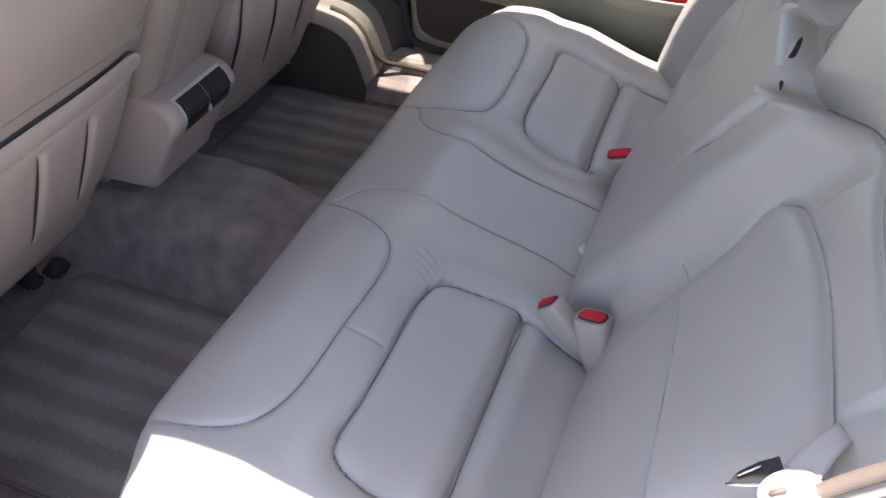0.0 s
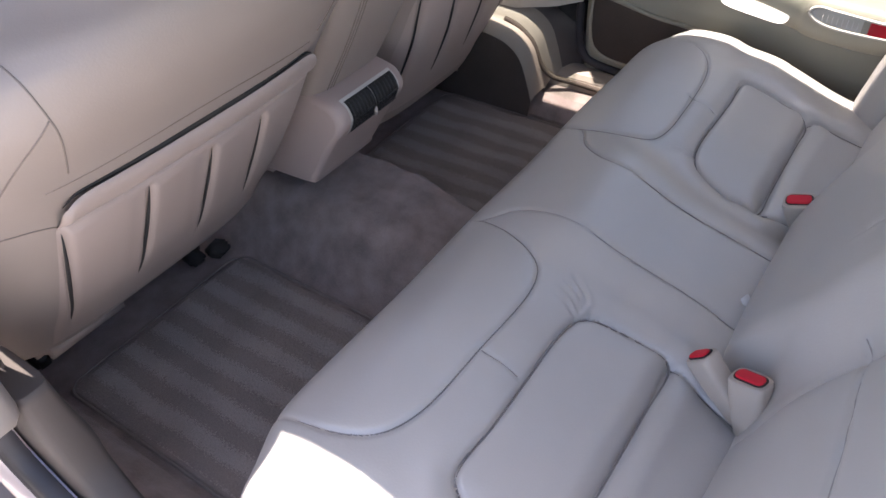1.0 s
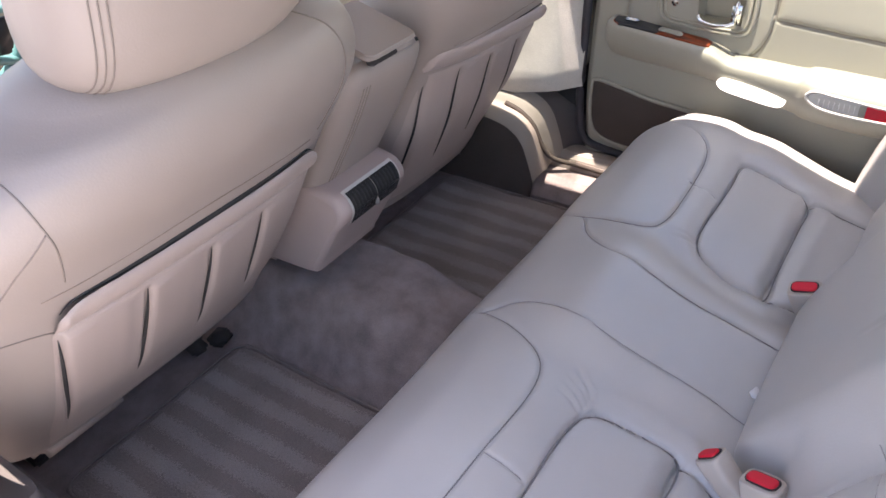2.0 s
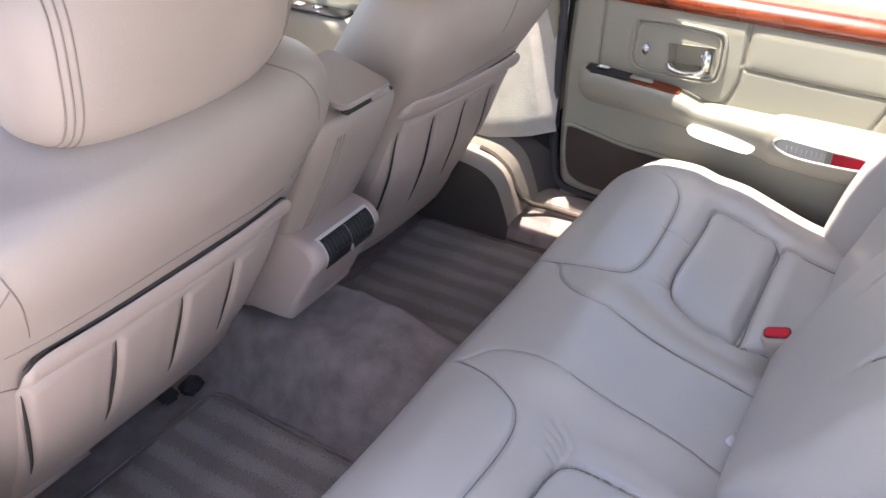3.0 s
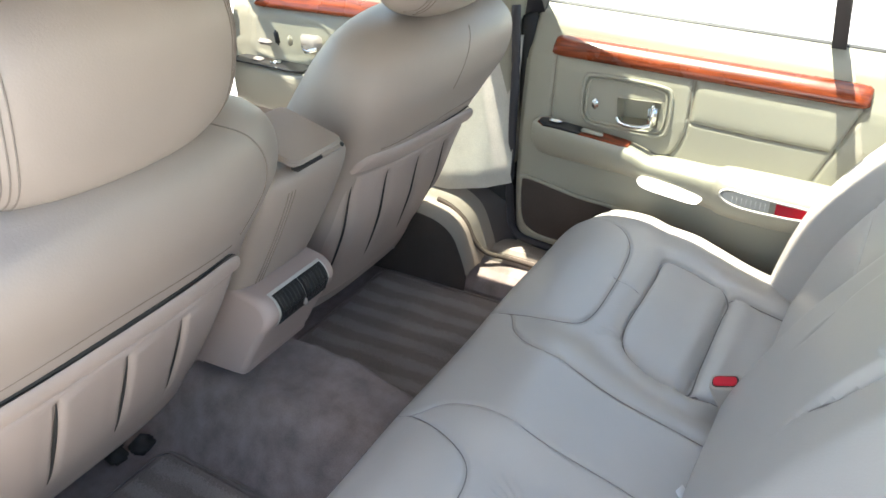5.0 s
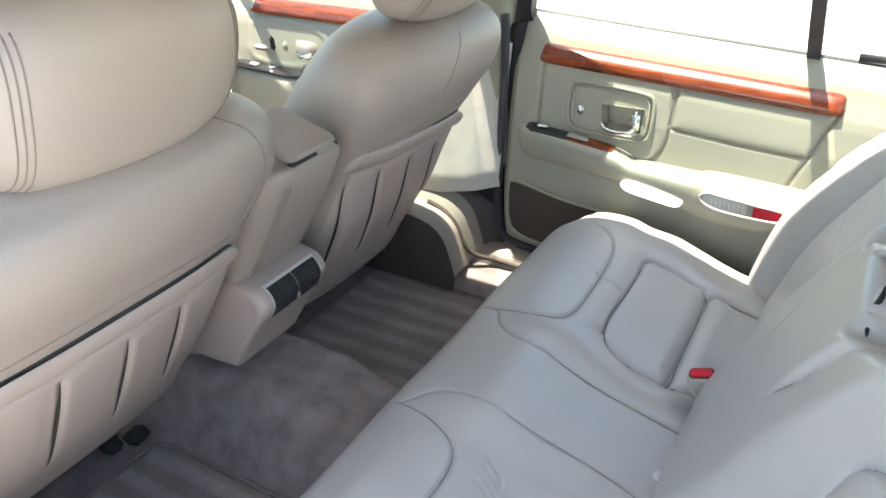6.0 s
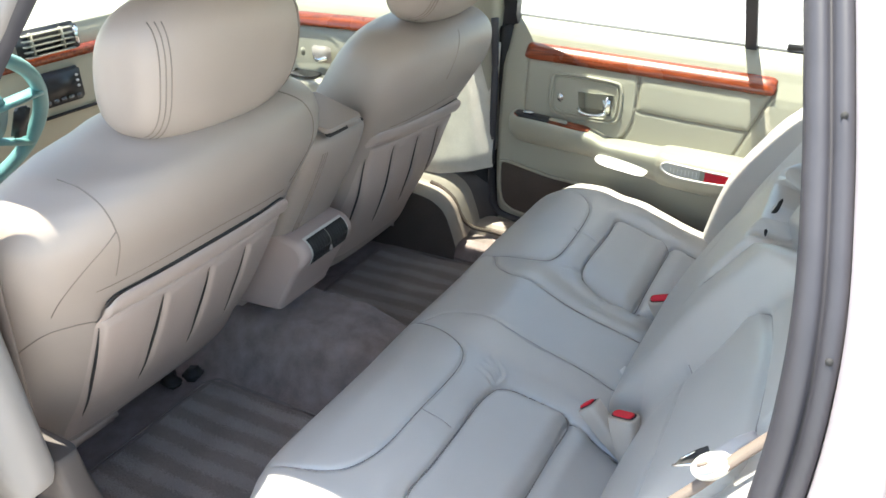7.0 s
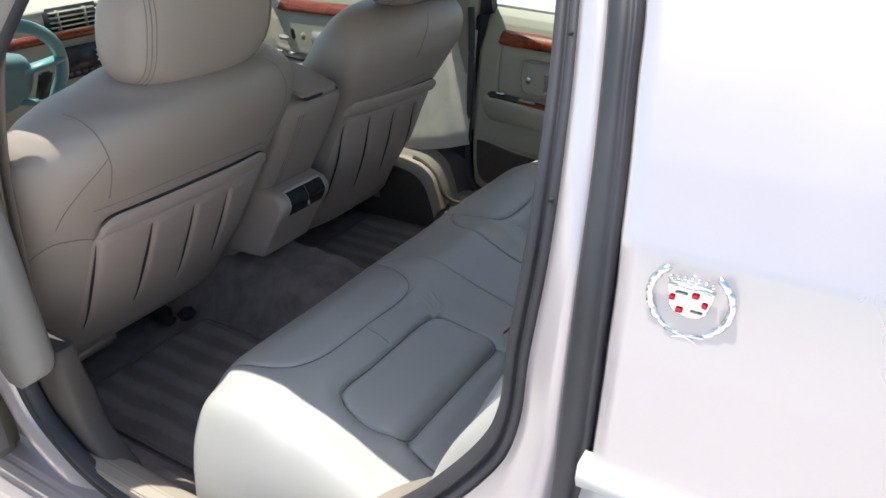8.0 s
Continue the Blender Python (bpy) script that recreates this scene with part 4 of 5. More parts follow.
def outer_belt():
    root = thing("rear_seat_belt", "taupe seat belt with a white round tongue guide", "seat belt", (-0.6, -0.53, 0.93))
    c = Vector((-0.597, -0.545, 0.918))
    nrm = Vector((-0.42, 0.42, 0.80)).normalized()
    a = Vector((0.1, -0.62, 0.78))
    a = (a - nrm * a.dot(nrm)).normalized()
    b = nrm.cross(a)
    ring = [(0.0185 * math.cos(t), 0.0125 * math.sin(t)) for t in np.linspace(0, 2 * np.pi, 32, endpoint=False)]
    part("tongue_guide", plate(ring, c - nrm * 0.002, a, b, 0.009, 0.004), BELT_WHITE, root, "white plastic belt tongue guide")
    turn = Matrix((a, b, nrm)).transposed().to_4x4()
    part("slot", block(c + nrm * 0.0068 - a * 0.006, (0.011, 0.0045, 0.0025), 0.001, turn), BELT, root)
    latch = [(0.0, 0.0225), (0.012, 0.0222), (0.0256, 0.0196), (0.0348, 0.0141), (0.026, 0.0115), (0.0141, 0.0085), (0.0, 0.008)]
    part("metal_tongue", plate(latch, c - nrm * 0.003, -a, b, 0.003, 0.001), DARK, root, "dark metal latch tongue")
    part("tongue_edge", tube([c - a * u + b * v - nrm * 0.0015 for u, v in ((0.0352, 0.0135), (0.026, 0.0108), (0.0141, 0.0078), (0.008, 0.0075))], 0.0011, 6), CHROME, root)
    part("tongue_slot", tube([c - a * u + b * v for u, v in ((0.026, 0.0165), (0.018, 0.0175), (0.011, 0.0185))], 0.0008, 6), CHROME, root)
    lap = spline([(-0.600, -0.645, 1.03), (-0.598, -0.603, 0.992), (-0.596, -0.570, 0.945), (-0.601, -0.543, 0.905), (-0.600, -0.522, 0.872), (-0.598, -0.508, 0.85)], 6)
    V, F = sweep(lap, [(-0.005, -0.004), (0.004, 0.002), (0.0035, 0.004), (-0.0055, -0.002)], (0.75, 0, 0), (0, 0.75, 0.66))
    part("lap_webbing", raw(V, F), BELT, root, "taupe lap webbing lying along the seat edge")
    edge_a = spline([(-0.578, -0.541, 0.917), (-0.562, -0.551, 0.921), (-0.546, -0.564, 0.923), (-0.534, -0.571, 0.918), (-0.528, -0.577, 0.905)], 5)
    edge_b = spline([(-0.592, -0.557, 0.929), (-0.577, -0.564, 0.931), (-0.560, -0.573, 0.929), (-0.547, -0.579, 0.920), (-0.540, -0.584, 0.905)], 5)
    face = np.array([[u * (1 - f) + v * f for f in np.linspace(0, 1, 6)] for u, v in zip(edge_a, edge_b)])
    rows = np.concatenate([face, face[:, ::-1] - np.array([0, 0, 0.0018])], 1)
    V, F = rows.reshape(-1, 3), [(i * 12 + j, i * 12 + (j + 1) % 12, (i + 1) * 12 + (j + 1) % 12, (i + 1) * 12 + j) for i in range(len(rows) - 1) for j in range(12)]
    part("shoulder_webbing", raw(V, F), BELT_PALE, root, "pale grey shoulder webbing")


outer_belt()


# ---- front seats ----
def front_seat(s):
    word = "driver" if s < 0 else "passenger"
    xc = s * 0.385
    root = thing("bucket_seat", "taupe leather front seat with pleated back pocket, %s side" % word, "car seat", (xc, 0.6, 0.3), "front seats")
    foot = [(0.452, 0.545, 0.66, 0.215), (0.458, 0.522, 0.67, 0.238), (0.475, 0.503, 0.675, 0.250), (0.50, 0.486, 0.675, 0.257), (0.535, 0.463, 0.67, 0.262), (0.60, 0.412, 0.65, 0.268), (0.68, 0.362, 0.62, 0.276)] if s < 0 else [(0.435, 0.52, 0.66, 0.215), (0.442, 0.50, 0.67, 0.238), (0.46, 0.476, 0.675, 0.250), (0.50, 0.454, 0.675, 0.257), (0.535, 0.436, 0.67, 0.262), (0.60, 0.395, 0.65, 0.268), (0.68, 0.352, 0.62, 0.276)]
    table = foot + [(0.76, 0.318, 0.585, 0.282), (0.82, 0.288, 0.555, 0.287), (0.86, 0.262, 0.535, 0.290),
             (0.91, 0.225, 0.50, 0.293), (0.95, 0.195, 0.475, 0.293), (0.985, 0.178, 0.455, 0.288), (1.015, 0.172, 0.435, 0.277), (1.04, 0.178, 0.415, 0.258), (1.06, 0.196, 0.39, 0.225), (1.072, 0.222, 0.36, 0.17), (1.077, 0.255, 0.325, 0.09)]
    tb = spline(table, 5)
    rings = []
    for z, yr, yf, w in tb:
        e = float(np.interp(z, [0.5, 0.88, 0.98, 1.07], [3.6, 3.2, 2.6, 2.2]))
        if s > 0:
            w -= 0.012 + 0.013 * float(step(np.array(z), 0.6, 0.8))
        shoulder = float(np.interp(z, [0.96, 0.985, 1.01, 1.031, 1.045, 1.077], [1.0, 0.97, 0.92, 0.82, 0.62, 0.5]))
        inner, outer = (1.07, shoulder) if s < 0 else (1.0, 0.78)
        rings.append([(xc + (outer if u * s > 0 else inner) * u, v, z) for u, v in superring(0, (yr + yf) / 2, w, (yf - yr) / 2, 72, e)])
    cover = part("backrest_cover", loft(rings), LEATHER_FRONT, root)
    tri = tree_of([cover])
    # back pocket: a padded hem above a pleated panel
    left, right = (-0.575, -0.158) if s < 0 else (0.150, 0.515)
    bottom = 0.485
    xs, zs = np.linspace(left, right, 200), np.linspace(bottom, 0.842, 140)
    Xw, Zg = np.meshgrid(xs, zs, indexing="ij")
    flat = drape(tri, np.stack([Xw, 0 * Xw - 1, Zg], -1).reshape(-1, 3), (0, 1, 0), 0.0)
    Y = flat[:, 1].reshape(Xw.shape)
    h = 0.003 + 0.013 * np.sqrt(np.clip(1 - ((Zg - 0.822) / 0.021) ** 2, 0, 1)) * (Zg > 0.801) - 0.003 * np.exp(-(((Zg - 0.801) / 0.003) ** 2))
    h = h + 0.006 * step(Zg, 0.62, 0.78) * (1 - step(Zg, 0.79, 0.81))
    slits = [(-0.573, 0.10), (-0.459, 0.09), (-0.358, 0.145), (-0.266, 0.18)] if s < 0 else [(0.164, 0.12), (0.238, 0.28), (0.338, 0.36), (0.437, 0.50)]
    lines = []
    for k, (x0, slope) in enumerate(slits):
        ztop, zbot = 0.790 - 0.002 * k, 0.535 + 0.012 * k
        d = Xw - (x0 + slope * np.maximum(ztop - Zg, 0) ** 1.1)
        reach = step(Zg, zbot - 0.03, zbot + 0.10) * (1 - step(Zg, ztop - 0.010, ztop + 0.004))
        h = h - 0.007 * np.exp(-((d / 0.0034) ** 2)) * reach + 0.0045 * np.exp(-((np.clip(d - 0.006, 0, 1) / 0.036) ** 2)) * (d > 0) * step(d, 0, 0.012) * reach - 0.002 * np.exp(-(((d + 0.014) / 0.014) ** 2)) * reach
        lines.append([(x0 + slope * (ztop - z) ** 1.1, z) for z in np.linspace(ztop - 0.004, zbot, 22)])
    border = np.minimum(np.minimum(Xw - left, right - Xw), Zg - bottom)
    h = h * step(border, -0.001, 0.010)
    dip = 0.022 * np.exp(-np.clip(Xw - left, 0, 1) / 0.012) + 0.022 * np.exp(-np.clip(right - Xw, 0, 1) / 0.012)

    def lift(x, z):
        return (0.017 if s > 0 else 0.0) * np.clip((right - x) / (right - left), 0, 1) * step(z, 0.66, 0.79)

    P = np.stack([Xw, Y - h, Zg - dip * step(Zg, 0.78, 0.842) + lift(Xw, Zg)], -1)
    pocket = part("back_pocket", sheet(P), VINYL, root, "pleated map pocket with padded hem")
    pt = tree_of([pocket])
    for k, line in enumerate(lines):
        got = drape(tri, [(x, -0.8, z) for x, z in line], (0, 1, 0), 0.0)
        got = np.array([(x, y - 0.0004 - 0.006 * float(step(np.array(z), 0.62, 0.78)), z + float(lift(np.array(x), np.array(z)))) for x, y, z in got])
        if len(got) > 3:
            part("pleat_opening", tube(got, (0.0026, 0.0026, 0.0021, 0.0017)[k], 6, lens=True), DARK, pocket)
    gap = [(x, y + 0.007, z + 0.001) for x, y, z in P[3:-3:3, -1]]
    part("pocket_gap", tube(gap, 0.0052, 6, lens=True), DARK, pocket)
    # seams on the cover
    def seam(pts, r=0.0016):
        line = spline(pts, 10)
        got = drape(tri, [(xc + s * x, -0.8, z) for x, z in line], (0, 1, 0), 0.0003)
        if len(got) > 3:
            part("seam", tube(got, r * 0.65, 5), SEAM_FRONT, root)
    if s > 0:
        seam([(-0.055, 1.05), (-0.075, 1.02), (-0.088, 0.985), (-0.092, 0.95)], 0.0012)
    else:
        seam([(-0.15, 1.062), (-0.19, 1.035), (-0.215, 0.99), (-0.222, 0.94), (-0.218, 0.90), (-0.21, 0.875)])
    seam([(0.205, 1.055), (0.207, 1.03), (0.200, 0.99), (0.190, 0.95), (0.182, 0.91), (0.178, 0.885)])
    seam([(0.196, 0.97), (0.222, 0.93), (0.243, 0.88), (0.25, 0.84)])
    seam([(0.284, 0.70), (0.275, 0.77), (0.255, 0.805), (0.225, 0.808), (0.195, 0.80), (0.182, 0.79)])
    seam([(-0.20, 0.862), (-0.1, 0.87), (0.0, 0.873), (0.1, 0.87), (0.20, 0.864)], 0.001)
    # head restraint
    hc, hh = np.array([xc - s * 0.028, 0.232, 1.143 if s < 0 else 1.170]), (0.160, 0.088, 0.108)
    rings = []
    for a in np.radians(np.linspace(-88, 88, 34)):
        sx = math.sin(a)
        k = abs(math.cos(a)) ** 0.62
        ring = []
        for v, w in superring(0, 0, hh[1] * k, hh[2] * (0.16 + 0.84 * k), 40, 2.4):
            lean = -0.25 * w
            ring.append((hc[0] + hh[0] * np.sign(sx) * abs(sx) ** 0.9, hc[1] + v + lean, hc[2] + w))
        rings.append(ring)
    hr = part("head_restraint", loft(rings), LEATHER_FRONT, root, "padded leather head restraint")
    tri2 = tree_of([hr])
    for side in (-1, 1):
        for k in (0, 0.006, 0.012):
            zs2 = np.linspace(hc[2] - 0.095, hc[2] + 0.074, 28)
            bulge = [0.008 * (1 - ((z - hc[2]) / 0.1) ** 2) for z in zs2]
            got = drape(tri2, [(hc[0] + side * (0.117 + k + b), -0.5, z) for z, b in zip(zs2, bulge)], (0, 1, 0), 0.0004)
            part("stitching", tube(got, 0.0009, 5), SEAM_FRONT, hr)
    for side in (-1, 1):
        part("head_restraint_post", tube([(hc[0] + side * 0.06, 0.30, 1.05), (hc[0] + side * 0.06, 0.265, 1.10)], 0.006, 10), CHROME, root)
    # lower cushion
    rings = []
    for y, w, z0, z1 in ((0.64, 0.20, 0.44, 0.53), (0.66, 0.225, 0.42, 0.56), (0.75, 0.245, 0.40, 0.57), (0.95, 0.262, 0.385, 0.585), (1.02, 0.25, 0.40, 0.57), (1.04, 0.23, 0.42, 0.53)):
        rings.append([(xc + u, y, v) for u, v in superring(0, (z0 + z1) / 2, w, (z1 - z0) / 2, 40, 4)])
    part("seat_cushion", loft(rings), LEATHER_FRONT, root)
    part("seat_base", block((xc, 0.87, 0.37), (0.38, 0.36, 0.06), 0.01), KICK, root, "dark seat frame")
    for side in (-1, 1):
        part("seat_rail", block((xc + side * 0.17, 0.80, 0.335), (0.03, 0.30, 0.035), 0.006), BLACK, root, "black seat track")
    if s < 0:
        part("rail_cover", block((xc - s * 0.195, 0.612, 0.338), (0.050, 0.040, 0.028), 0.010, Matrix.Rotation(radians(24), 4, "Z") @ Matrix.Rotation(radians(12), 4, "Y")), DARK, root, "black plastic track cover")
        part("rail_end", block((xc - s * 0.155, 0.640, 0.333), (0.036, 0.05, 0.022), 0.008, Matrix.Rotation(radians(-8), 4, "Z")), DARK, root, "black plastic track end")
    # valance at the foot of the backrest, outer side
    part("lower_back_trim", block((xc + s * 0.12, 0.560, 0.442), (0.17, 0.05, 0.055), 0.02), VINYL, root, "taupe trim below the backrest")
    part("side_valance", block((xc + s * (0.245 if s < 0 else 0.19), 0.70, 0.445), (0.024, 0.34, 0.12), 0.010, Matrix.Rotation(radians(s * 3), 4, "Z")), TRIM_GREY, root, "plastic side valance")


front_seat(-1)
front_seat(1)


def console():
    root = thing("centre_console", "taupe centre console with folding armrest and rear vents", "console", (0, 0.5, 0.45))
    # padded armrest unit between the seats
    rings = []
    for z, yr, yf, w in ((0.63, 0.415, 0.50, 0.082), (0.68, 0.385, 0.49, 0.090), (0.74, 0.350, 0.47, 0.098), (0.80, 0.316, 0.45, 0.103), (0.86, 0.285, 0.44, 0.104), (0.895, 0.270, 0.44, 0.102), (0.912, 0.272, 0.43, 0.096), (0.920, 0.285, 0.42, 0.084)):
        rings.append([(u, v, z) for u, v in superring(0, (yr + yf) / 2, w, (yf - yr) / 2, 48, 5)])
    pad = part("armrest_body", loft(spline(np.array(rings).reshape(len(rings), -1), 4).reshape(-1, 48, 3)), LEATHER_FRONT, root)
    up = Vector((0, math.cos(radians(16)), math.sin(radians(16))))
    part("armrest_lid", plate(roundrect(0.118, 0.125, 0.016, 5, 0, 0.0625), (0.004, 0.262, 0.922), (1, 0, 0), up, 0.009, 0.003), LEATHER_FRONT, root, "hinged armrest lid")
    part("lid_gap", block((0.004, 0.266, 0.921), (0.112, 0.014, 0.007), 0.002), DARK, root)
    part("lid_latch", block((0.028, 0.2605, 0.921), (0.05, 0.008, 0.008), 0.003), LEATHER_FRONT, root)
    tri = tree_of([pad])
    for k in range(3):
        got = drape(tri, [(-0.060 + k * 0.007, -0.5, z) for z in np.linspace(0.66, 0.885, 20)], (0, 1, 0), 0.0003)
        part("stitching", tube(got, 0.001, 5), SEAM_FRONT, root)
    # vent housing
    prof = spline([(0.60, 0.50), (0.43, 0.508), (0.405, 0.525), (0.375, 0.575), (0.345, 0.622), (0.330, 0.640), (0.322, 0.662), (0.330, 0.682), (0.352, 0.694), (0.42, 0.702), (0.60, 0.71)], 5)
    rings = []
    for x, k in ((-0.094, 0.90), (-0.088, 0.985), (-0.08, 1), (0.068, 1), (0.076, 0.985), (0.082, 0.90)):
        c = np.array([0.47, 0.60])
        rings.append([(x, *(c + (p - c) * k)) for p in prof])
    hous = part("vent_housing", loft(rings), TRIM_PINK, root, "pinkish plastic rear vent housing")
    tri = tree_of([hous])
    # vent grille on the rounded shoulder
    face = spline([(0.3405, 0.628), (0.331, 0.640), (0.3225, 0.662), (0.3305, 0.6825), (0.345, 0.692)], 5)
    xs = np.linspace(-0.0715, 0.0595, 3)
    P = np.array([[(x, y - 0.0022, z + 0.001) for y, z in face] for x in xs])
    part("vent_frame", sheet(P, flip=True), BELT_WHITE, root, "pale grille frame")
    face2 = face[1:-2]
    for cx in (-0.037, 0.025):
        w = 0.0305
        P = np.array([[(cx + x, y - 0.0035, z + 0.0012) for y, z in face2] for x in np.linspace(-w, w, 3)])
        part("vent_opening", sheet(P, flip=True), DARK, root)
        for k in range(7):
            x = cx - w + 0.005 + k * (2 * w - 0.01) / 6
            part("vent_slat", tube([(x, y - 0.0048, z + 0.0015) for y, z in face2[1:-1]], 0.0011, 5), BLACK, root)
        for k in (4, 9):
            y, z = face2[min(k, len(face2) - 1)]
            part("vent_slat", tube([(cx + u, y - 0.0058, z + 0.0016) for u in (-w + 0.003, 0, w - 0.003)], 0.0013, 5), BLACK, root)
    y, z = face2[6]
    part("vent_wheel", block((-0.006, y - 0.004, z), (0.006, 0.010, 0.016), 0.002), TRIM_GREY, root)
    part("housing_foot", block((0, 0.74, 0.47), (0.15, 0.36, 0.07), 0.02), TRIM_PINK, root)


console()


# ---- floor mats ----
def floor_mat(s):
    root = thing("floor_mat", "dark carpet floor mat with brushed bands, %s side" % ("near" if s < 0 else "far"), "floor mat", (s * 0.37, 0.42, 0.32), "rear floor mats")
    x0, x1, y0, y1 = 0.172, 0.570, 0.10, 0.575
    n = 260
    X, Y = np.meshgrid(np.linspace(x0, x1, n), np.linspace(y0, y1, 290), indexing="ij")
    d = np.minimum(np.minimum(X - x0, x1 - X), np.minimum(Y - y0, y1 - Y))
    zf = 0.315 + 0.145 * (1 - step(X, 0.06, 0.185)) + 0.05 * step(X, 0.575, 0.625)
    Z = zf + 0.012 * step(d, -0.001, 0.006) + 0.002 * np.sin((X + Y) * 31)
    rng = np.random.RandomState(5 + s)
    Z += rng.normal(0, 0.0005, X.shape)
    wob = X + 0.002 * np.sin(Y * 13 + s) + 0.0012 * np.sin(Y * 41)
    phase = (wob - x0 - 0.03) / 0.062
    soft = 0.5 + 0.5 * np.cos(2 * np.pi * phase)
    bands = rng.uniform(0, 1, X.shape) < step(soft, 0.15, 0.95)
    bands &= (d > 0.012) & (d < 1)
    Q = np.stack([s * X, Y, Z], -1)
    part("carpet_top", sheet(Q, ~bands[:-1, :-1], flip=s < 0), MAT, root)
    part("brushed_band", sheet(Q + np.array([0, 0, 0.0005]), bands[:-1, :-1], flip=s < 0), MAT_LIGHT, root, "lighter band where the pile is brushed")
    zz = lambda x: 0.327 + 0.145 * (1 - step(np.array(x), 0.06, 0.185)) + 0.05 * step(np.array(x), 0.575, 0.625)
    rim = [(s * x, y, float(zz(x)) + 0.001) for x, y in roundrect(x1 - x0, y1 - y0, 0.03, 5, (x0 + x1) / 2, (y0 + y1) / 2)]
    part("mat_binding", tube(rim, 0.0022, 6, closed=True), CARPET_EDGE, root, "sewn edge binding")


floor_mat(-1)
floor_mat(1)


# ---- rear passenger door ----
def base_x(z):
    return np.interp(z, [0.38, 0.46, 0.55, 0.62, 0.66, 0.72, 0.80, 0.87, 0.89, 0.925, 0.945, 0.965, 0.985], [0.705, 0.70, 0.69, 0.69, 0.695, 0.70, 0.712, 0.728, 0.735, 0.757, 0.768, 0.785, 0.812])


def rear_door():
    root = thing("rear_door", "beige rear door trim with wood strip and armrest", "car door", (0.72, -0.1, 0.45))
    sl = lambda y: 0.05 * (y - 0.0)
    ys, zs = np.linspace(-0.62, 0.262, 230), np.linspace(0.395, 0.984, 180)
    Y, Z0 = np.meshgrid(ys, zs, indexing="ij")
    lift = step(Z0, 0.75, 0.90) * (0.05 * Y - 0.005)
    Z = Z0 + lift
    X = base_x(Z0)
    X = X + 0.012 * step(Y, 0.248, 0.262) + 0.02 * step(-Z0, -0.42, -0.395)
    handle_zone = [(0.188, 0.90), (0.183, 0.754), (0.17, 0.735), (0.0, 0.715), (-0.05, 0.716), (-0.09, 0.73), (-0.108, 0.765), (-0.112, 0.80), (-0.105, 0.90)]
    pad_zone = [(-0.113, 0.893), (-0.116, 0.798), (-0.25, 0.79), (-0.388, 0.784), (-0.425, 0.878)]
    d1, d2 = dist(Y, Z, spline(handle_zone, 4)), dist(Y, Z, pad_zone, closed=True)
    in2 = inside(Y, Z, pad_zone)
    h = np.where(in2, 0.005 * (1 - np.exp(-d2 / 0.010)), 0)
    h += np.where(inside(Y, Z, handle_zone), 0.004, 0)
    h -= 0.005 * np.exp(-((np.minimum(d1, d2) / 0.0028) ** 2))
    h -= 0.005 * np.exp(-((dist(Y, Z, [(-0.425, 0.878), (-0.388, 0.784), (-0.35, 0.69)]) / 0.0028) ** 2))
    h -= 0.004 * np.exp(-((dist(Y, Z, spline([(-0.184, 0.647), (-0.215, 0.633), (-0.272, 0.620), (-0.326, 0.618), (-0.36, 0.640)], 5)) / 0.003) ** 2))
    recess = [(0.034, 0.828), (-0.054, 0.830), (-0.057, 0.779), (0.030, 0.776)]
    X = X - h
    P = np.stack([X, Y, Z], -1)
    hole = inside(Y, Z, recess)[:-1, :-1]
    c1 = inside(Y, Z, handle_zone)[:-1, :-1] & ~hole
    c2 = in2[:-1, :-1]
    part("door_panel", sheet(P, ~c1 & ~c2 & ~hole), TRIM, root)
    part("handle_panel", sheet(P, c1), TRIM, root)
    part("padded_panel", sheet(P, c2), TRIM, root, "padded upper panel")
    gaps = [spline(handle_zone, 4), np.array(pad_zone + pad_zone[:1]), np.array([(-0.425, 0.878), (-0.388, 0.784), (-0.352, 0.70)])]
    skin = tree_of([o for o in root.children if o.type == "MESH"])
    for g in gaps:
        dense = np.concatenate([np.linspace(u, v, 8, endpoint=False) for u, v in zip(g[:-1], g[1:])])
        got = drape(skin, [(0.3, y, z) for y, z in dense], (1, 0, 0), -0.0003)
        part("panel_gap", tube(got, 0.0013, 5), HUMP, root)
    # handle recess
    bm = bmesh.new()
    fr = [bm.verts.new((0.707, y, z)) for y, z in [(0.037, 0.831), (-0.057, 0.833), (-0.060, 0.776), (0.033, 0.773)]]
    bk = [bm.verts.new((0.74, y, z)) for y, z in [(0.03, 0.825), (-0.05, 0.827), (-0.052, 0.782), (0.028, 0.78)]]
    for i in range(4):
        bm.faces.new((fr[i], fr[(i + 1) % 4], bk[(i + 1) % 4], bk[i]))
    bm.faces.new(bk)
    part("handle_recess", bm, TRIM, root, "dark recess behind the handle")
    bez = spline([(0.115, 0.845), (0.112, 0.862), (0.098, 0.868), (0.03, 0.868), (-0.055, 0.861), (-0.072, 0.850), (-0.076, 0.825), (-0.076, 0.785), (-0.066, 0.766), (-0.03, 0.762), (0.04, 0.764), (0.09, 0.768), (0.108, 0.78), (0.114, 0.80)], 4, closed=True)
    ring = [(float(base_x(z)) - 0.006, y, z) for y, z in bez]
    part("handle_bezel", tube(ring, 0.0045, 8, closed=True), TRIM, root, "raised rim round the door handle")
    inner = [(x - 0.0005, 0.018 + (y - 0.018) * 0.90, 0.815 + (z - 0.815) * 0.86) for x, y, z in ring]
    part("handle_bezel", tube(inner, 0.003, 6, closed=True), TRIM, root)
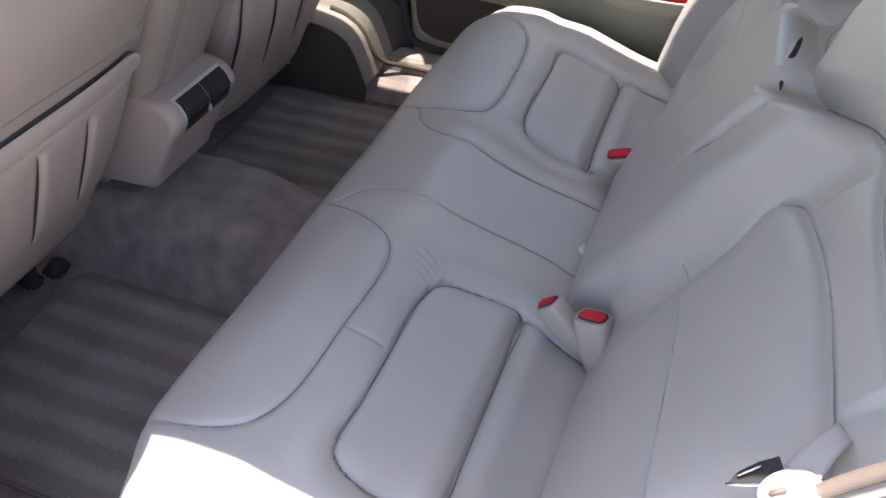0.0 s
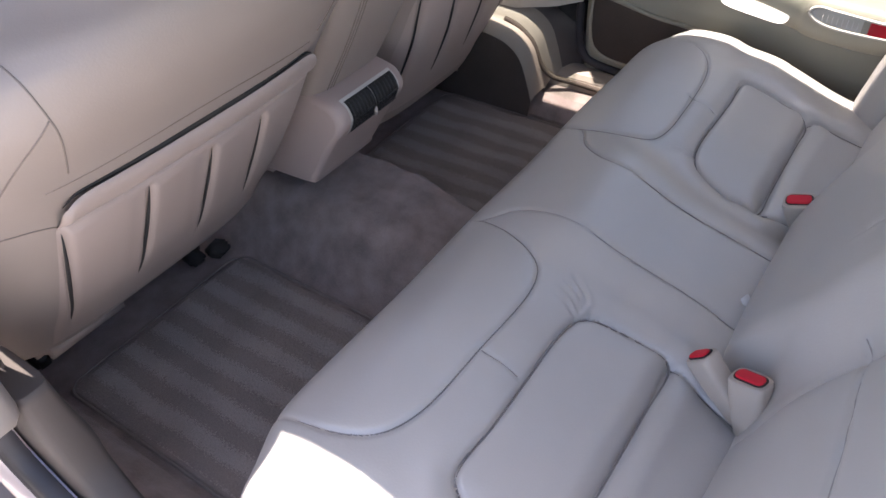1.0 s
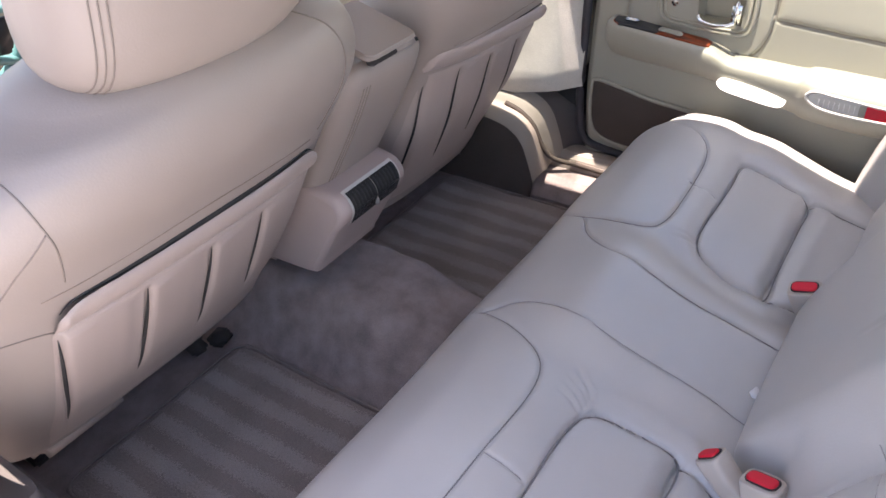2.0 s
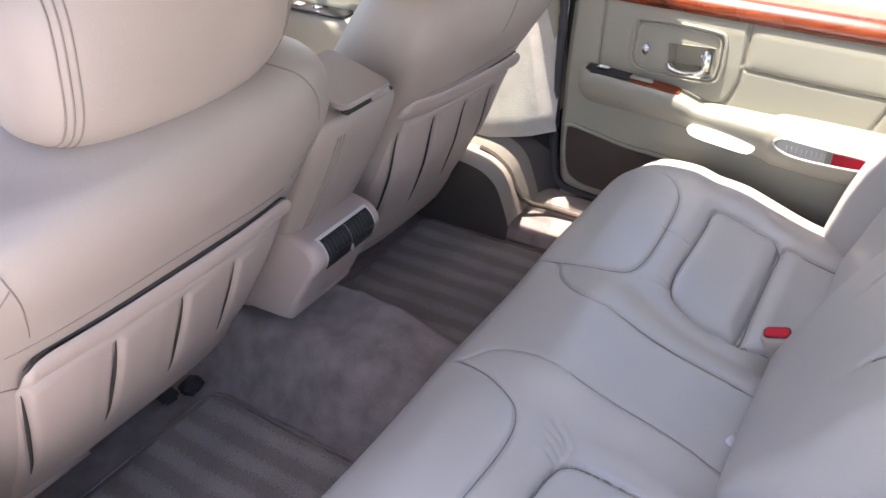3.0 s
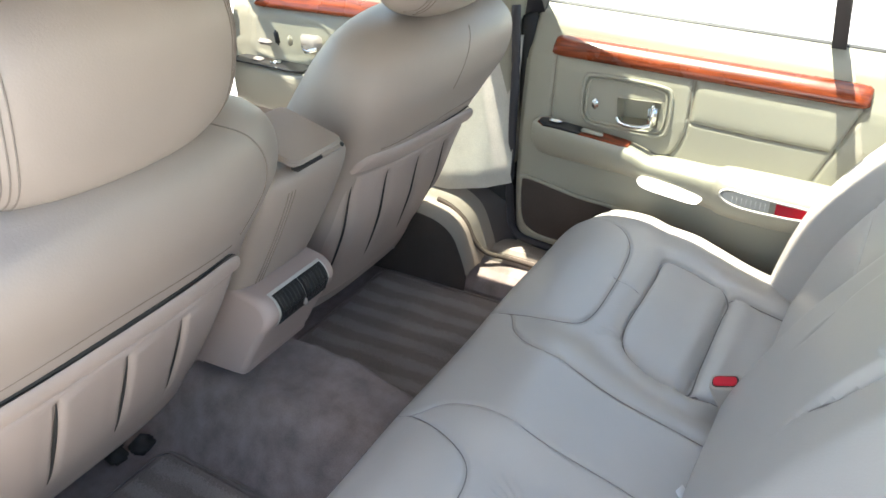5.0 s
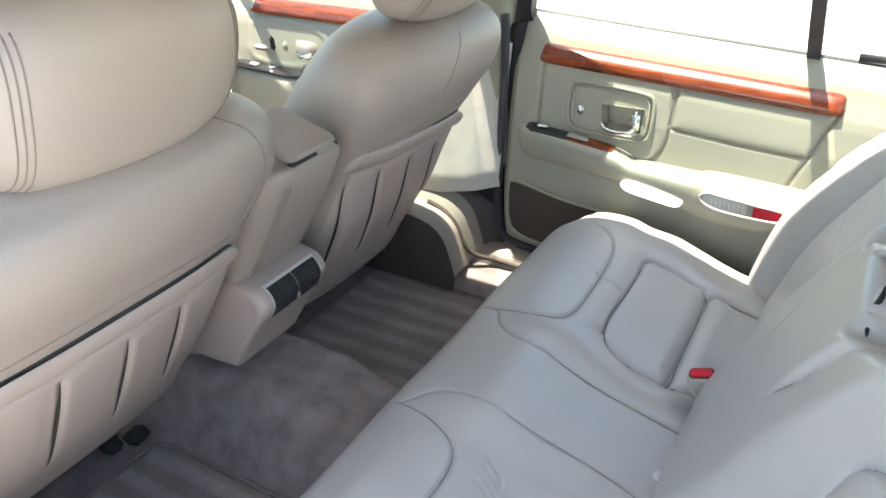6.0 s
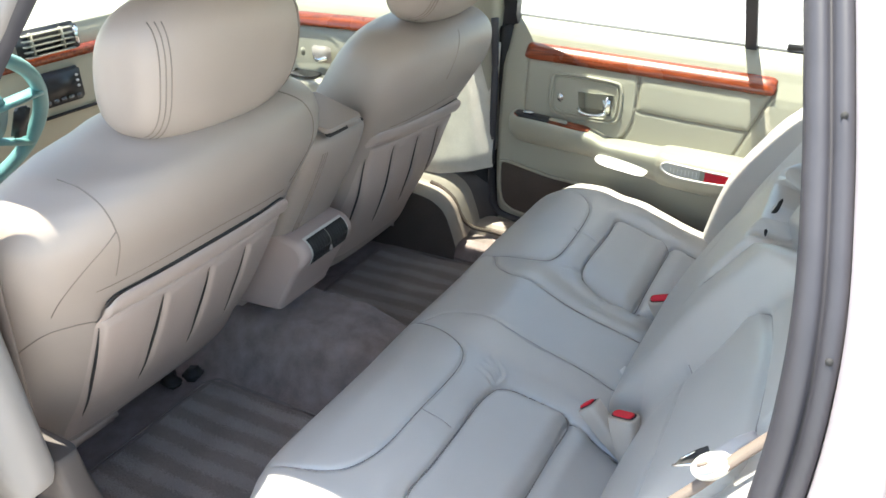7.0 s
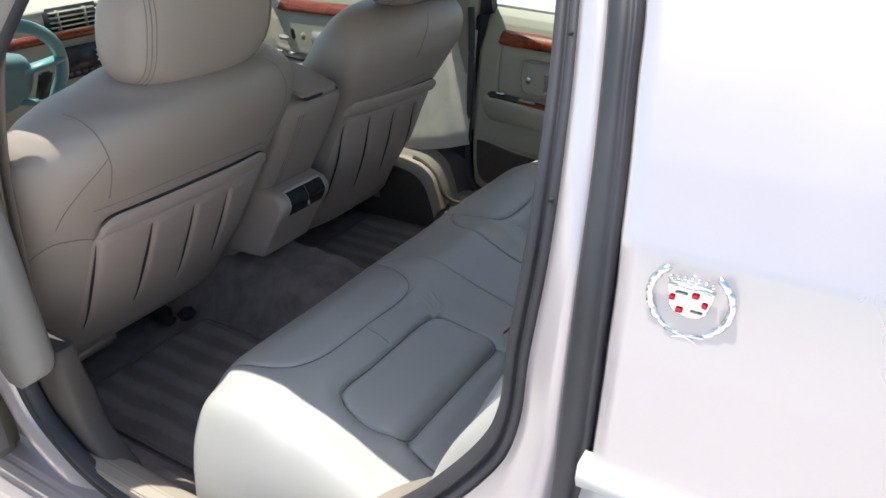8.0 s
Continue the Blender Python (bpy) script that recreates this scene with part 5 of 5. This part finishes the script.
    lever = spline([(0.704, 0.030, 0.789), (0.692, 0.018, 0.783), (0.685, -0.005, 0.781), (0.683, -0.028, 0.784), (0.686, -0.045, 0.790)], 6)
    V = tube(lever, 0.008, 10, squash=0.55)
    lev = part("door_handle", V, CHROME, root, "chrome pull lever")
    part("lever_pivot", block((0.697, -0.044, 0.806), (0.022, 0.018, 0.046), 0.006), CHROME, lev)
    part("lock_button", block((0.695, 0.080, 0.815), (0.012, 0.014, 0.022), 0.004), CHROME, root, "chrome lock button")
    # wood strip
    rings = []
    for y, k in [(0.197, 0.3), (0.192, 0.75), (0.18, 1.0)] + [(v, 1.0) for v in np.linspace(0.15, -0.395, 24)] + [(-0.41, 0.95), (-0.422, 0.75), (-0.428, 0.3)]:
        zc = 0.908 + 0.045 * y
        hz = 0.0185 * (0.55 + 0.45 * k)
        ring = [(0.752 + 0.012 * v / 0.0185 - 0.012 - 0.010 * k * (1 - (v / 0.0185) ** 2), y, zc + v * (0.55 + 0.45 * k)) for v in np.linspace(-0.0185, 0.0185, 9)]
        ring += [(0.785, y, zc + hz), (0.785, y, zc - hz)]
        rings.append(ring)
    part("wood_strip", loft(rings), WOOD, root, "glossy reddish wood strip")
    # armrest
    rings = []
    rows = [(0.215, 0.672, 0.758, 0.690), (0.205, 0.662, 0.764, 0.684), (0.18, 0.655, 0.764, 0.680), (0.10, 0.650, 0.755, 0.676), (0.0, 0.645, 0.744, 0.672), (-0.035, 0.642, 0.735, 0.668), (-0.06, 0.640, 0.726, 0.662),
            (-0.12, 0.636, 0.724, 0.652), (-0.19, 0.630, 0.722, 0.640), (-0.215, 0.622, 0.728, 0.634), (-0.30, 0.617, 0.727, 0.628), (-0.38, 0.616, 0.724, 0.630), (-0.50, 0.62, 0.72, 0.634)]
    for y, xi, zt, zb in spline(rows, 4):
        ring = []
        for u, v in superring(0, 0, 1, 1, 36, 5):
            z = (zt + zb) / 2 + v * (zt - zb) / 2
            shift = 0.022 * step(np.array(-v), 0.0, 1.0)
            x = (xi + 0.73) / 2 + u * (0.73 - xi) / 2
            ring.append((x + (shift if u < 0 else 0), y, z))
        rings.append(ring)
    arm = part("door_armrest", loft(rings), TRIM, root, "moulded door armrest")
    tri = tree_of([arm])
    def side_plate(name, outline, mat, label, lift=0.0015, thick=0.004):
        got = drape(tri, [(0.3, y, z) for y, z in outline], (1, 0, 0), lift)
        V = [tuple(p) for p in got] + [(x + thick + 0.01, y, z) for x, y, z in got]
        k = len(got)
        F = [tuple(range(k))] + [(i, (i + 1) % k, k + (i + 1) % k, k + i) for i in range(k)]
        part(name, raw(V, F, False), mat, root, label)
    cup = spline([(-0.046, 0.694), (-0.06, 0.699), (-0.12, 0.692), (-0.170, 0.682), (-0.180, 0.676), (-0.168, 0.667), (-0.12, 0.672), (-0.07, 0.679), (-0.052, 0.685)], 3, closed=True)
    V = [(0.622 + (z - 0.680 - 0.13 * (y + 0.11)) * 0.9, y, z) for y, z in cup]
    k = len(V)
    part("pull_cup", raw(V + [(0.66, y, z - 0.006) for x, y, z in V], [tuple(range(k))] + [(i, (i + 1) % k, k + (i + 1) % k, k + i) for i in range(k)], False), STRIP, root, "pale pull cup under the armrest")
    rimline = spline([(-0.214, 0.700), (-0.225, 0.711), (-0.26, 0.7105), (-0.32, 0.707), (-0.372, 0.704), (-0.383, 0.694), (-0.374, 0.682), (-0.32, 0.679), (-0.26, 0.680), (-0.228, 0.687)], 5, closed=True)
    lamp_c = rimline.mean(0)
    side_plate("courtesy_lamp_frame", [tuple(p) for p in rimline], TRIM, "lamp frame", 0.0012)
    bead = drape(tri, [(0.3, y, z) for y, z in rimline], (1, 0, 0), 0.003)
    part("lamp_bezel", tube(bead, 0.0026, 6, closed=True), BELT_WHITE, root, "pale rim round the courtesy lamp")
    inner = lamp_c + (rimline - lamp_c) * np.array([0.95, 0.80])
    side_plate("courtesy_lamp", [tuple(p) for p in inner if p[0] > -0.311] , LENS, "milky courtesy lamp lens", 0.0030)
    side_plate("red_reflector", [tuple(p) for p in inner if p[0] < -0.309], REDLENS, "red reflector", 0.0034)
    for y in np.linspace(-0.238, -0.300, 8):
        rib = drape(tri, [(0.3, y, z) for z in (0.701, 0.694, 0.687)], (1, 0, 0), 0.0034)
        part("lens_rib", tube(rib, 0.0008, 4), BELT_WHITE, root)
    pl = [(0.662, 0.185), (0.668, 0.197), (0.688, 0.198), (0.694, 0.18), (0.694, 0.005), (0.688, -0.008), (0.664, -0.008), (0.66, 0.01)]
    got = drape(tri, [(x, y, 1.0) for x, y in pl], (0, 0, -1), 0.003)
    k = len(got)
    part("switch_plate", raw([tuple(p) for p in got] + [(x, y, z - 0.008) for x, y, z in got], [tuple(range(k))] + [(i, (i + 1) % k, k + (i + 1) % k, k + i) for i in range(k)], False), WOOD, root, "glossy wood switch plate")
    # black overlay paints the door pillar's shade on the plate's front half
    dark = drape(tri, [(x, y, 1.0) for x, y in ((0.662, 0.183), (0.668, 0.195), (0.687, 0.196), (0.692, 0.18), (0.692, 0.098), (0.661, 0.098))], (0, 0, -1), 0.0042)
    k = len(dark)
    part("switch_panel", raw([tuple(p) for p in dark] + [(x, y, z - 0.006) for x, y, z in dark], [tuple(range(k))] + [(i, (i + 1) % k, k + (i + 1) % k, k + i) for i in range(k)], False), BLACK, root, "front of the switch plate, blackened for the pillar's shade")
    part("window_switch", block((0.676, 0.075, 0.757), (0.016, 0.05, 0.008), 0.003, Matrix.Rotation(radians(5), 4, "X")), TRIM, root)
    part("window_switch", block((0.677, 0.160, 0.769), (0.012, 0.03, 0.008), 0.003), CHROME, root)
    # kick panel
    kick = spline([(0.245, 0.60), (0.235, 0.616), (0.20, 0.613), (0.10, 0.594), (0.03, 0.588), (-0.05, 0.575), (-0.10, 0.52), (-0.06, 0.46), (0.10, 0.458), (0.18, 0.46), (0.225, 0.475), (0.244, 0.51)], 4, closed=True)
    V = [(float(base_x(z)) - 0.004, y, z) for y, z in kick]
    V2 = [(x + 0.02, y, z) for x, y, z in V]
    k = len(V)
    part("kick_carpet", raw(V + V2, [tuple(range(k))] + [(i, (i + 1) % k, k + (i + 1) % k, k + i) for i in range(k)], False), KICK, root, "dark carpeted kick panel")
    part("kick_rim", tube([(x + 0.001, y, z) for x, y, z in V], 0.005, 6, closed=True), TRIM, root)
    # window surround
    sill = [(0.815, y, 0.981 + 0.05 * y - 0.006) for y in np.linspace(-0.62, 0.29, 14)]
    part("belt_seal", tube(sill, 0.008, 6), RUBBER, root, "black window belt seal")
    lean = lambda y, z: 0.822 - (z - 0.95) * 0.52
    bar = [(lean(0, z) - 0.004, -0.352 + 0.06 * (z - 0.94), z) for z in np.linspace(0.935, 1.36, 8)]
    V, F = sweep(bar, [(-0.012, -0.013), (0.012, -0.013), (0.012, 0.013), (-0.012, 0.013)], (1, 0, 0), (0, 1, 0))
    part("window_divider", raw(V, F, False), RUBBER, root, "black upright bar in the window")
    front = [(lean(0, z) - 0.01, 0.285 - max(0, z - 1.0) * 0.3, z) for z in np.linspace(0.94, 1.36, 8)]
    V, F = sweep(front, [(-0.016, -0.042), (0.016, -0.042), (0.016, 0.07), (-0.016, 0.07)], (1, 0, 0), (0, 1, 0))
    part("window_frame_front", raw(V, F, False), RUBBER, root)
    rear = [(lean(0, z) - 0.01, -0.575 + 0.12 * (z - 0.94), z) for z in np.linspace(0.90, 1.36, 8)]
    V, F = sweep(rear, [(-0.014, -0.02), (0.014, -0.02), (0.014, 0.02), (-0.014, 0.02)], (1, 0, 0), (0, 1, 0))
    part("window_frame_rear", raw(V, F, False), RUBBER, root)
    for y0, y1, nm in ((0.265, -0.34, "door_glass"), (-0.365, -0.56, "quarter_glass")):
        V = []
        for dx in (0, 0.004):
            V += [(lean(0, z) + dx, y, z) for y, z in ((y0, 0.93), (y1, 0.93), (y1, 1.36), (y0, 1.36))]
        ob = part(nm, raw(V, [(0, 1, 2, 3), (7, 6, 5, 4), (0, 4, 5, 1), (1, 5, 6, 2), (2, 6, 7, 3), (3, 7, 4, 0)], False), GLASS, root, "clear window pane")
    part("glass_mark", block((lean(0, 0.968) - 0.003, -0.474, 0.968), (0.002, 0.088, 0.015), 0.0005), RUBBER, root, "dark printed mark on the quarter glass")
    # outer skin and gap seal
    part("door_front_edge", block((0.81, 0.268, 0.70), (0.14, 0.03, 0.54), 0.006), DARK, root)
    part("door_lower_edge", block((0.80, -0.15, 0.436), (0.18, 0.84, 0.02), 0.004), DARK, root)
    part("outer_skin", block((0.90, -0.15, 0.66), (0.02, 0.90, 0.50), 0.006), PAINT, root)
    edge = spline([(0.705, 0.275, 1.0), (0.703, 0.272, 0.85), (0.70, 0.278, 0.62), (0.70, 0.276, 0.52), (0.70, 0.262, 0.46), (0.70, 0.20, 0.437), (0.70, 0.0, 0.43), (0.70, -0.2, 0.43)], 6)
    part("door_edge_seal", tube(edge, 0.010, 8), RUBBER, root, "dark door edge seal")


rear_door()


def front_door():
    root = thing("front_door", "beige front door trim with wood strip and switches", "car door", (0.75, 0.9, 0.45))
    ys, zs = np.linspace(0.55, 1.15, 60), np.linspace(0.42, 0.995, 80)
    Y, Z = np.meshgrid(ys, zs, indexing="ij")
    X = base_x(Z - 0.022) + 0.015
    h = -0.005 * np.exp(-((dist(Y, Z, [(1.08, 0.915), (1.085, 0.76)]) / 0.003) ** 2))
    bez = spline([(1.05, 0.90), (0.86, 0.90), (0.80, 0.86), (0.80, 0.81), (0.9, 0.795), (1.05, 0.80), (1.065, 0.85)], 4, closed=True)
    h += 0.004 * np.exp(-((dist(Y, Z, bez, closed=True) / 0.004) ** 2))
    part("door_panel", sheet(np.stack([X - h, Y, Z], -1)), TRIM, root)
    rings = []
    for y, k in [(1.065, 0.3), (1.058, 0.8)] + [(v, 1) for v in np.linspace(1.05, 0.60, 14)]:
        ring = [(0.752 + 0.012 * v / 0.0175 - 0.008 * k * (1 - (v / 0.0175) ** 2), y, 0.938 + v * (0.5 + 0.5 * k)) for v in np.linspace(-0.0175, 0.0175, 9)]
        rings.append(ring + [(0.80, y, 0.955), (0.80, y, 0.921)])
    part("wood_strip", loft(rings), WOOD, root, "glossy reddish wood strip")
    rings = []
    for y, xi, zt, zb in ((1.14, 0.72, 0.775, 0.70), (1.12, 0.68, 0.785, 0.67), (1.05, 0.665, 0.787, 0.66), (0.9, 0.655, 0.782, 0.66), (0.6, 0.65, 0.77, 0.65)):
        rings.append([((xi + 0.76) / 2 + u * (0.76 - xi) / 2, y, (zt + zb) / 2 + v * (zt - zb) / 2) for u, v in superring(0, 0, 1, 1, 28, 5)])
    part("door_armrest", loft(rings), TRIM, root)
    part("switch_plate", plate(roundrect(0.06, 0.25, 0.022, 5), (0.690, 0.985, 0.786), (1, 0, 0), (0, 1, 0.02), 0.004, 0.001), BLACK, root, "black window switch plate")
    part("window_switch", block((0.692, 1.03, 0.793), (0.02, 0.03, 0.008), 0.003), TRIM_GREY, root)
    part("window_switch", block((0.692, 0.97, 0.792), (0.02, 0.03, 0.008), 0.003), CHROME, root)
    part("seat_switch", block((0.705, 1.01, 0.838), (0.014, 0.05, 0.016), 0.006), PILLAR_TRIM, root, "seat control knob")
    part("seat_switch", block((0.703, 0.965, 0.855), (0.014, 0.016, 0.04), 0.006, Matrix.Rotation(radians(-8), 4, "X")), BLACK, root, "seat control knob")
    part("seat_switch", block((0.708, 0.925, 0.85), (0.012, 0.014, 0.026), 0.004), TRIM, root)
    part("handle_recess", block((0.716, 0.86, 0.845), (0.012, 0.07, 0.05), 0.006), TRIM_GREY, root)
    part("door_handle", tube(spline([(0.71, 0.885, 0.835), (0.695, 0.86, 0.832), (0.70, 0.83, 0.84)], 5), 0.006, 8), CHROME, root, "chrome pull lever")
    part("speaker_grille", plate([(0.042 * math.cos(a), 0.042 * math.sin(a)) for a in np.linspace(0, 2 * np.pi, 24, endpoint=False)], (0.702, 1.03, 0.62), (0, -1, 0), (0, 0, 1), 0.006, 0.002), TRIM_GREY, root, "round speaker grille")
    part("belt_seal", tube([(0.885, y, 0.995) for y in np.linspace(0.5, 1.2, 8)], 0.008, 6), RUBBER, root)
    part("door_edge_seal", tube([(0.735, 1.16, z) for z in np.linspace(0.42, 1.0, 8)], 0.010, 6), RUBBER, root)
    V = []
    for dx in (0, 0.004):
        V += [(x + dx, y, z) for x, y, z in ((0.80, 0.42, 0.99), (0.80, 1.18, 0.99), (0.62, 0.95, 1.32), (0.60, 0.42, 1.34))]
    part("door_glass", raw(V, [(0, 1, 2, 3), (7, 6, 5, 4), (0, 4, 5, 1), (1, 5, 6, 2), (2, 6, 7, 3), (3, 7, 4, 0)], False), GLASS, root, "clear window pane")
    part("window_frame", tube([(0.80, 1.18, 0.99), (0.72, 1.06, 1.16), (0.62, 0.92, 1.325), (0.576, 0.6, 1.35), (0.574, 0.42, 1.35)], 0.010, 8), RUBBER, root, "black window frame")
    part("outer_skin", block((0.91, 0.85, 0.68), (0.02, 0.70, 0.54), 0.006), PAINT, root)


front_door()


def front_end():
    """Dashboard with vents and radio, seen between the seats."""
    root = thing("dashboard", "beige dashboard with wood strip, vents and radio", "dashboard", (0, 1.3, 0.7))
    y0 = 1.22
    prof = spline([(0.05, 0.60), (0.025, 0.70), (0.012, 0.76), (0.006, 0.80), (0.004, 0.90), (0.004, 0.95), (0.01, 1.00), (0.04, 1.022), (0.25, 1.03), (0.55, 1.03)], 5)
    P = np.array([[(x, y0 + y - 0.05 * step(abs(np.array(x)), 0.45, 0.70), z) for y, z in prof] for x in np.linspace(-0.72, 0.72, 40)])
    part("dash_panel", sheet(P), DASH, root)
    part("wood_strip", block((0.12, y0 - 0.002, 0.946), (1.1, 0.014, 0.028), 0.004), WOOD, root, "reddish wood strip across the dash")
    for cx in (0.072, 0.655):
        yv = y0 - (0.03 if cx > 0.4 else 0)
        part("vent_bezel", block((cx, yv - 0.006, 0.986), (0.175, 0.02, 0.074), 0.012), BLACK, root, "black vent surround")
        for k in range(5):
            part("vent_slat", block((cx - 0.008, yv - 0.02, 0.960 + k * 0.013), (0.14, 0.018, 0.0035), 0.0015), TRIM, root)
        for x in (-0.055, 0.03):
            part("vent_divider", block((cx + x, yv - 0.023, 0.990), (0.004, 0.014, 0.055), 0.001), TRIM, root)
        part("vent_wheel", block((cx + 0.076, yv - 0.016, 0.988), (0.011, 0.014, 0.046), 0.004), CHROME, root)
    part("radio_face", block((0.072, y0 - 0.005, 0.868), (0.135, 0.016, 0.088), 0.012), BLACK, root, "black radio and climate panel")
    grey = surface("button_grey", (0.12, 0.12, 0.12), 0.4)
    for k in range(5):
        part("radio_button", block((0.025 + 0.023 * k, y0 - 0.014, 0.838), (0.015, 0.006, 0.010), 0.002), grey, root)
    for k in range(3):
        part("radio_button", block((0.122, y0 - 0.014, 0.862 + 0.014 * k), (0.007, 0.006, 0.006), 0.001), STRIP, root)
    part("ashtray_gap", block((0.09, y0 + 0.002, 0.797), (0.19, 0.012, 0.006), 0.001), DARK, root)
    part("lower_panel", block((0.0, y0 + 0.06, 0.72), (1.2, 0.06, 0.10), 0.02), DASH, root)


front_end()


def steering_wheel():
    c = Vector((-0.346, 0.967, 0.904))
    m = Matrix.Translation(c) @ Matrix.Rotation(radians(-58.5), 4, "X")
    root = thing("steering_wheel", "teal leather steering wheel with dull teal hub", "steering wheel", c)
    rim = [tuple(m @ Vector((0.192 * math.cos(a), 0.192 * math.sin(a), 0))) for a in np.linspace(0, 2 * np.pi, 64, endpoint=False)]
    part("rim", tube(rim, 0.0155, 12, closed=True), TEAL, root)
    rings = []
    for z, k in ((-0.06, 0.7), (-0.02, 1.0), (0.005, 0.96), (0.015, 0.75)):
        rings.append([tuple(m @ Vector((u, v, -z))) for u, v in superring(0, -0.01, 0.115 * k, 0.085 * k, 32, 3)])
    part("hub", loft(rings), HUB, root, "dull teal padded hub")
    for s in (-1, 1):
        a, b = m @ Vector((s * 0.08, -0.045, 0)), m @ Vector((s * 0.180, -0.062, 0))
        part("spoke", tube([tuple(a), tuple((a + b) / 2), tuple(b)], 0.022, 8, squash=0.45), TEAL, root)
        a, b = m @ Vector((s * 0.08, 0.045, 0)), m @ Vector((s * 0.172, 0.085, 0))
        part("spoke", tube([tuple(a), tuple((a + b) / 2), tuple(b)], 0.020, 8, squash=0.45), TEAL, root)
        part("spoke_switches", block(m @ Vector((s * 0.142, 0.01, -0.004)), (0.036, 0.085, 0.02), 0.008, Matrix.Rotation(radians(-58.5), 4, "X")), BLACK, root, "black switch pad")
    part("column", tube([tuple(m @ Vector((0, 0, 0.03))), tuple(m @ Vector((0, 0, 0.30)))], 0.05, 14), DASH, root)


steering_wheel()


def front_belt():
    root = thing("front_seat_belt", "taupe front seat belt hanging by the pillar", "seat belt", (-0.67, 0.33, 0.9))
    line = spline([(-0.655, 0.235, 1.25), (-0.670, 0.295, 1.10), (-0.678, 0.335, 0.95), (-0.683, 0.355, 0.75), (-0.68, 0.38, 0.55)], 6)
    V, F = sweep(line, [(-0.002, -0.016), (0.002, -0.016), (0.002, 0.016), (-0.002, 0.016)], (1, 0, 0), (0, 1, 0))
    part("webbing", raw(V, F), BELT, root)
    part("belt_loop", tube([(-0.664, 0.215, 1.235), (-0.656, 0.22, 1.265), (-0.650, 0.25, 1.27), (-0.656, 0.265, 1.24)], 0.005, 8), BELT_WHITE, root, "pale plastic belt loop")
    part("anchor_bolt", tube([(-0.660, 0.235, 1.268), (-0.650, 0.235, 1.272)], 0.008, 10), TRIM_GREY, root)


front_belt()
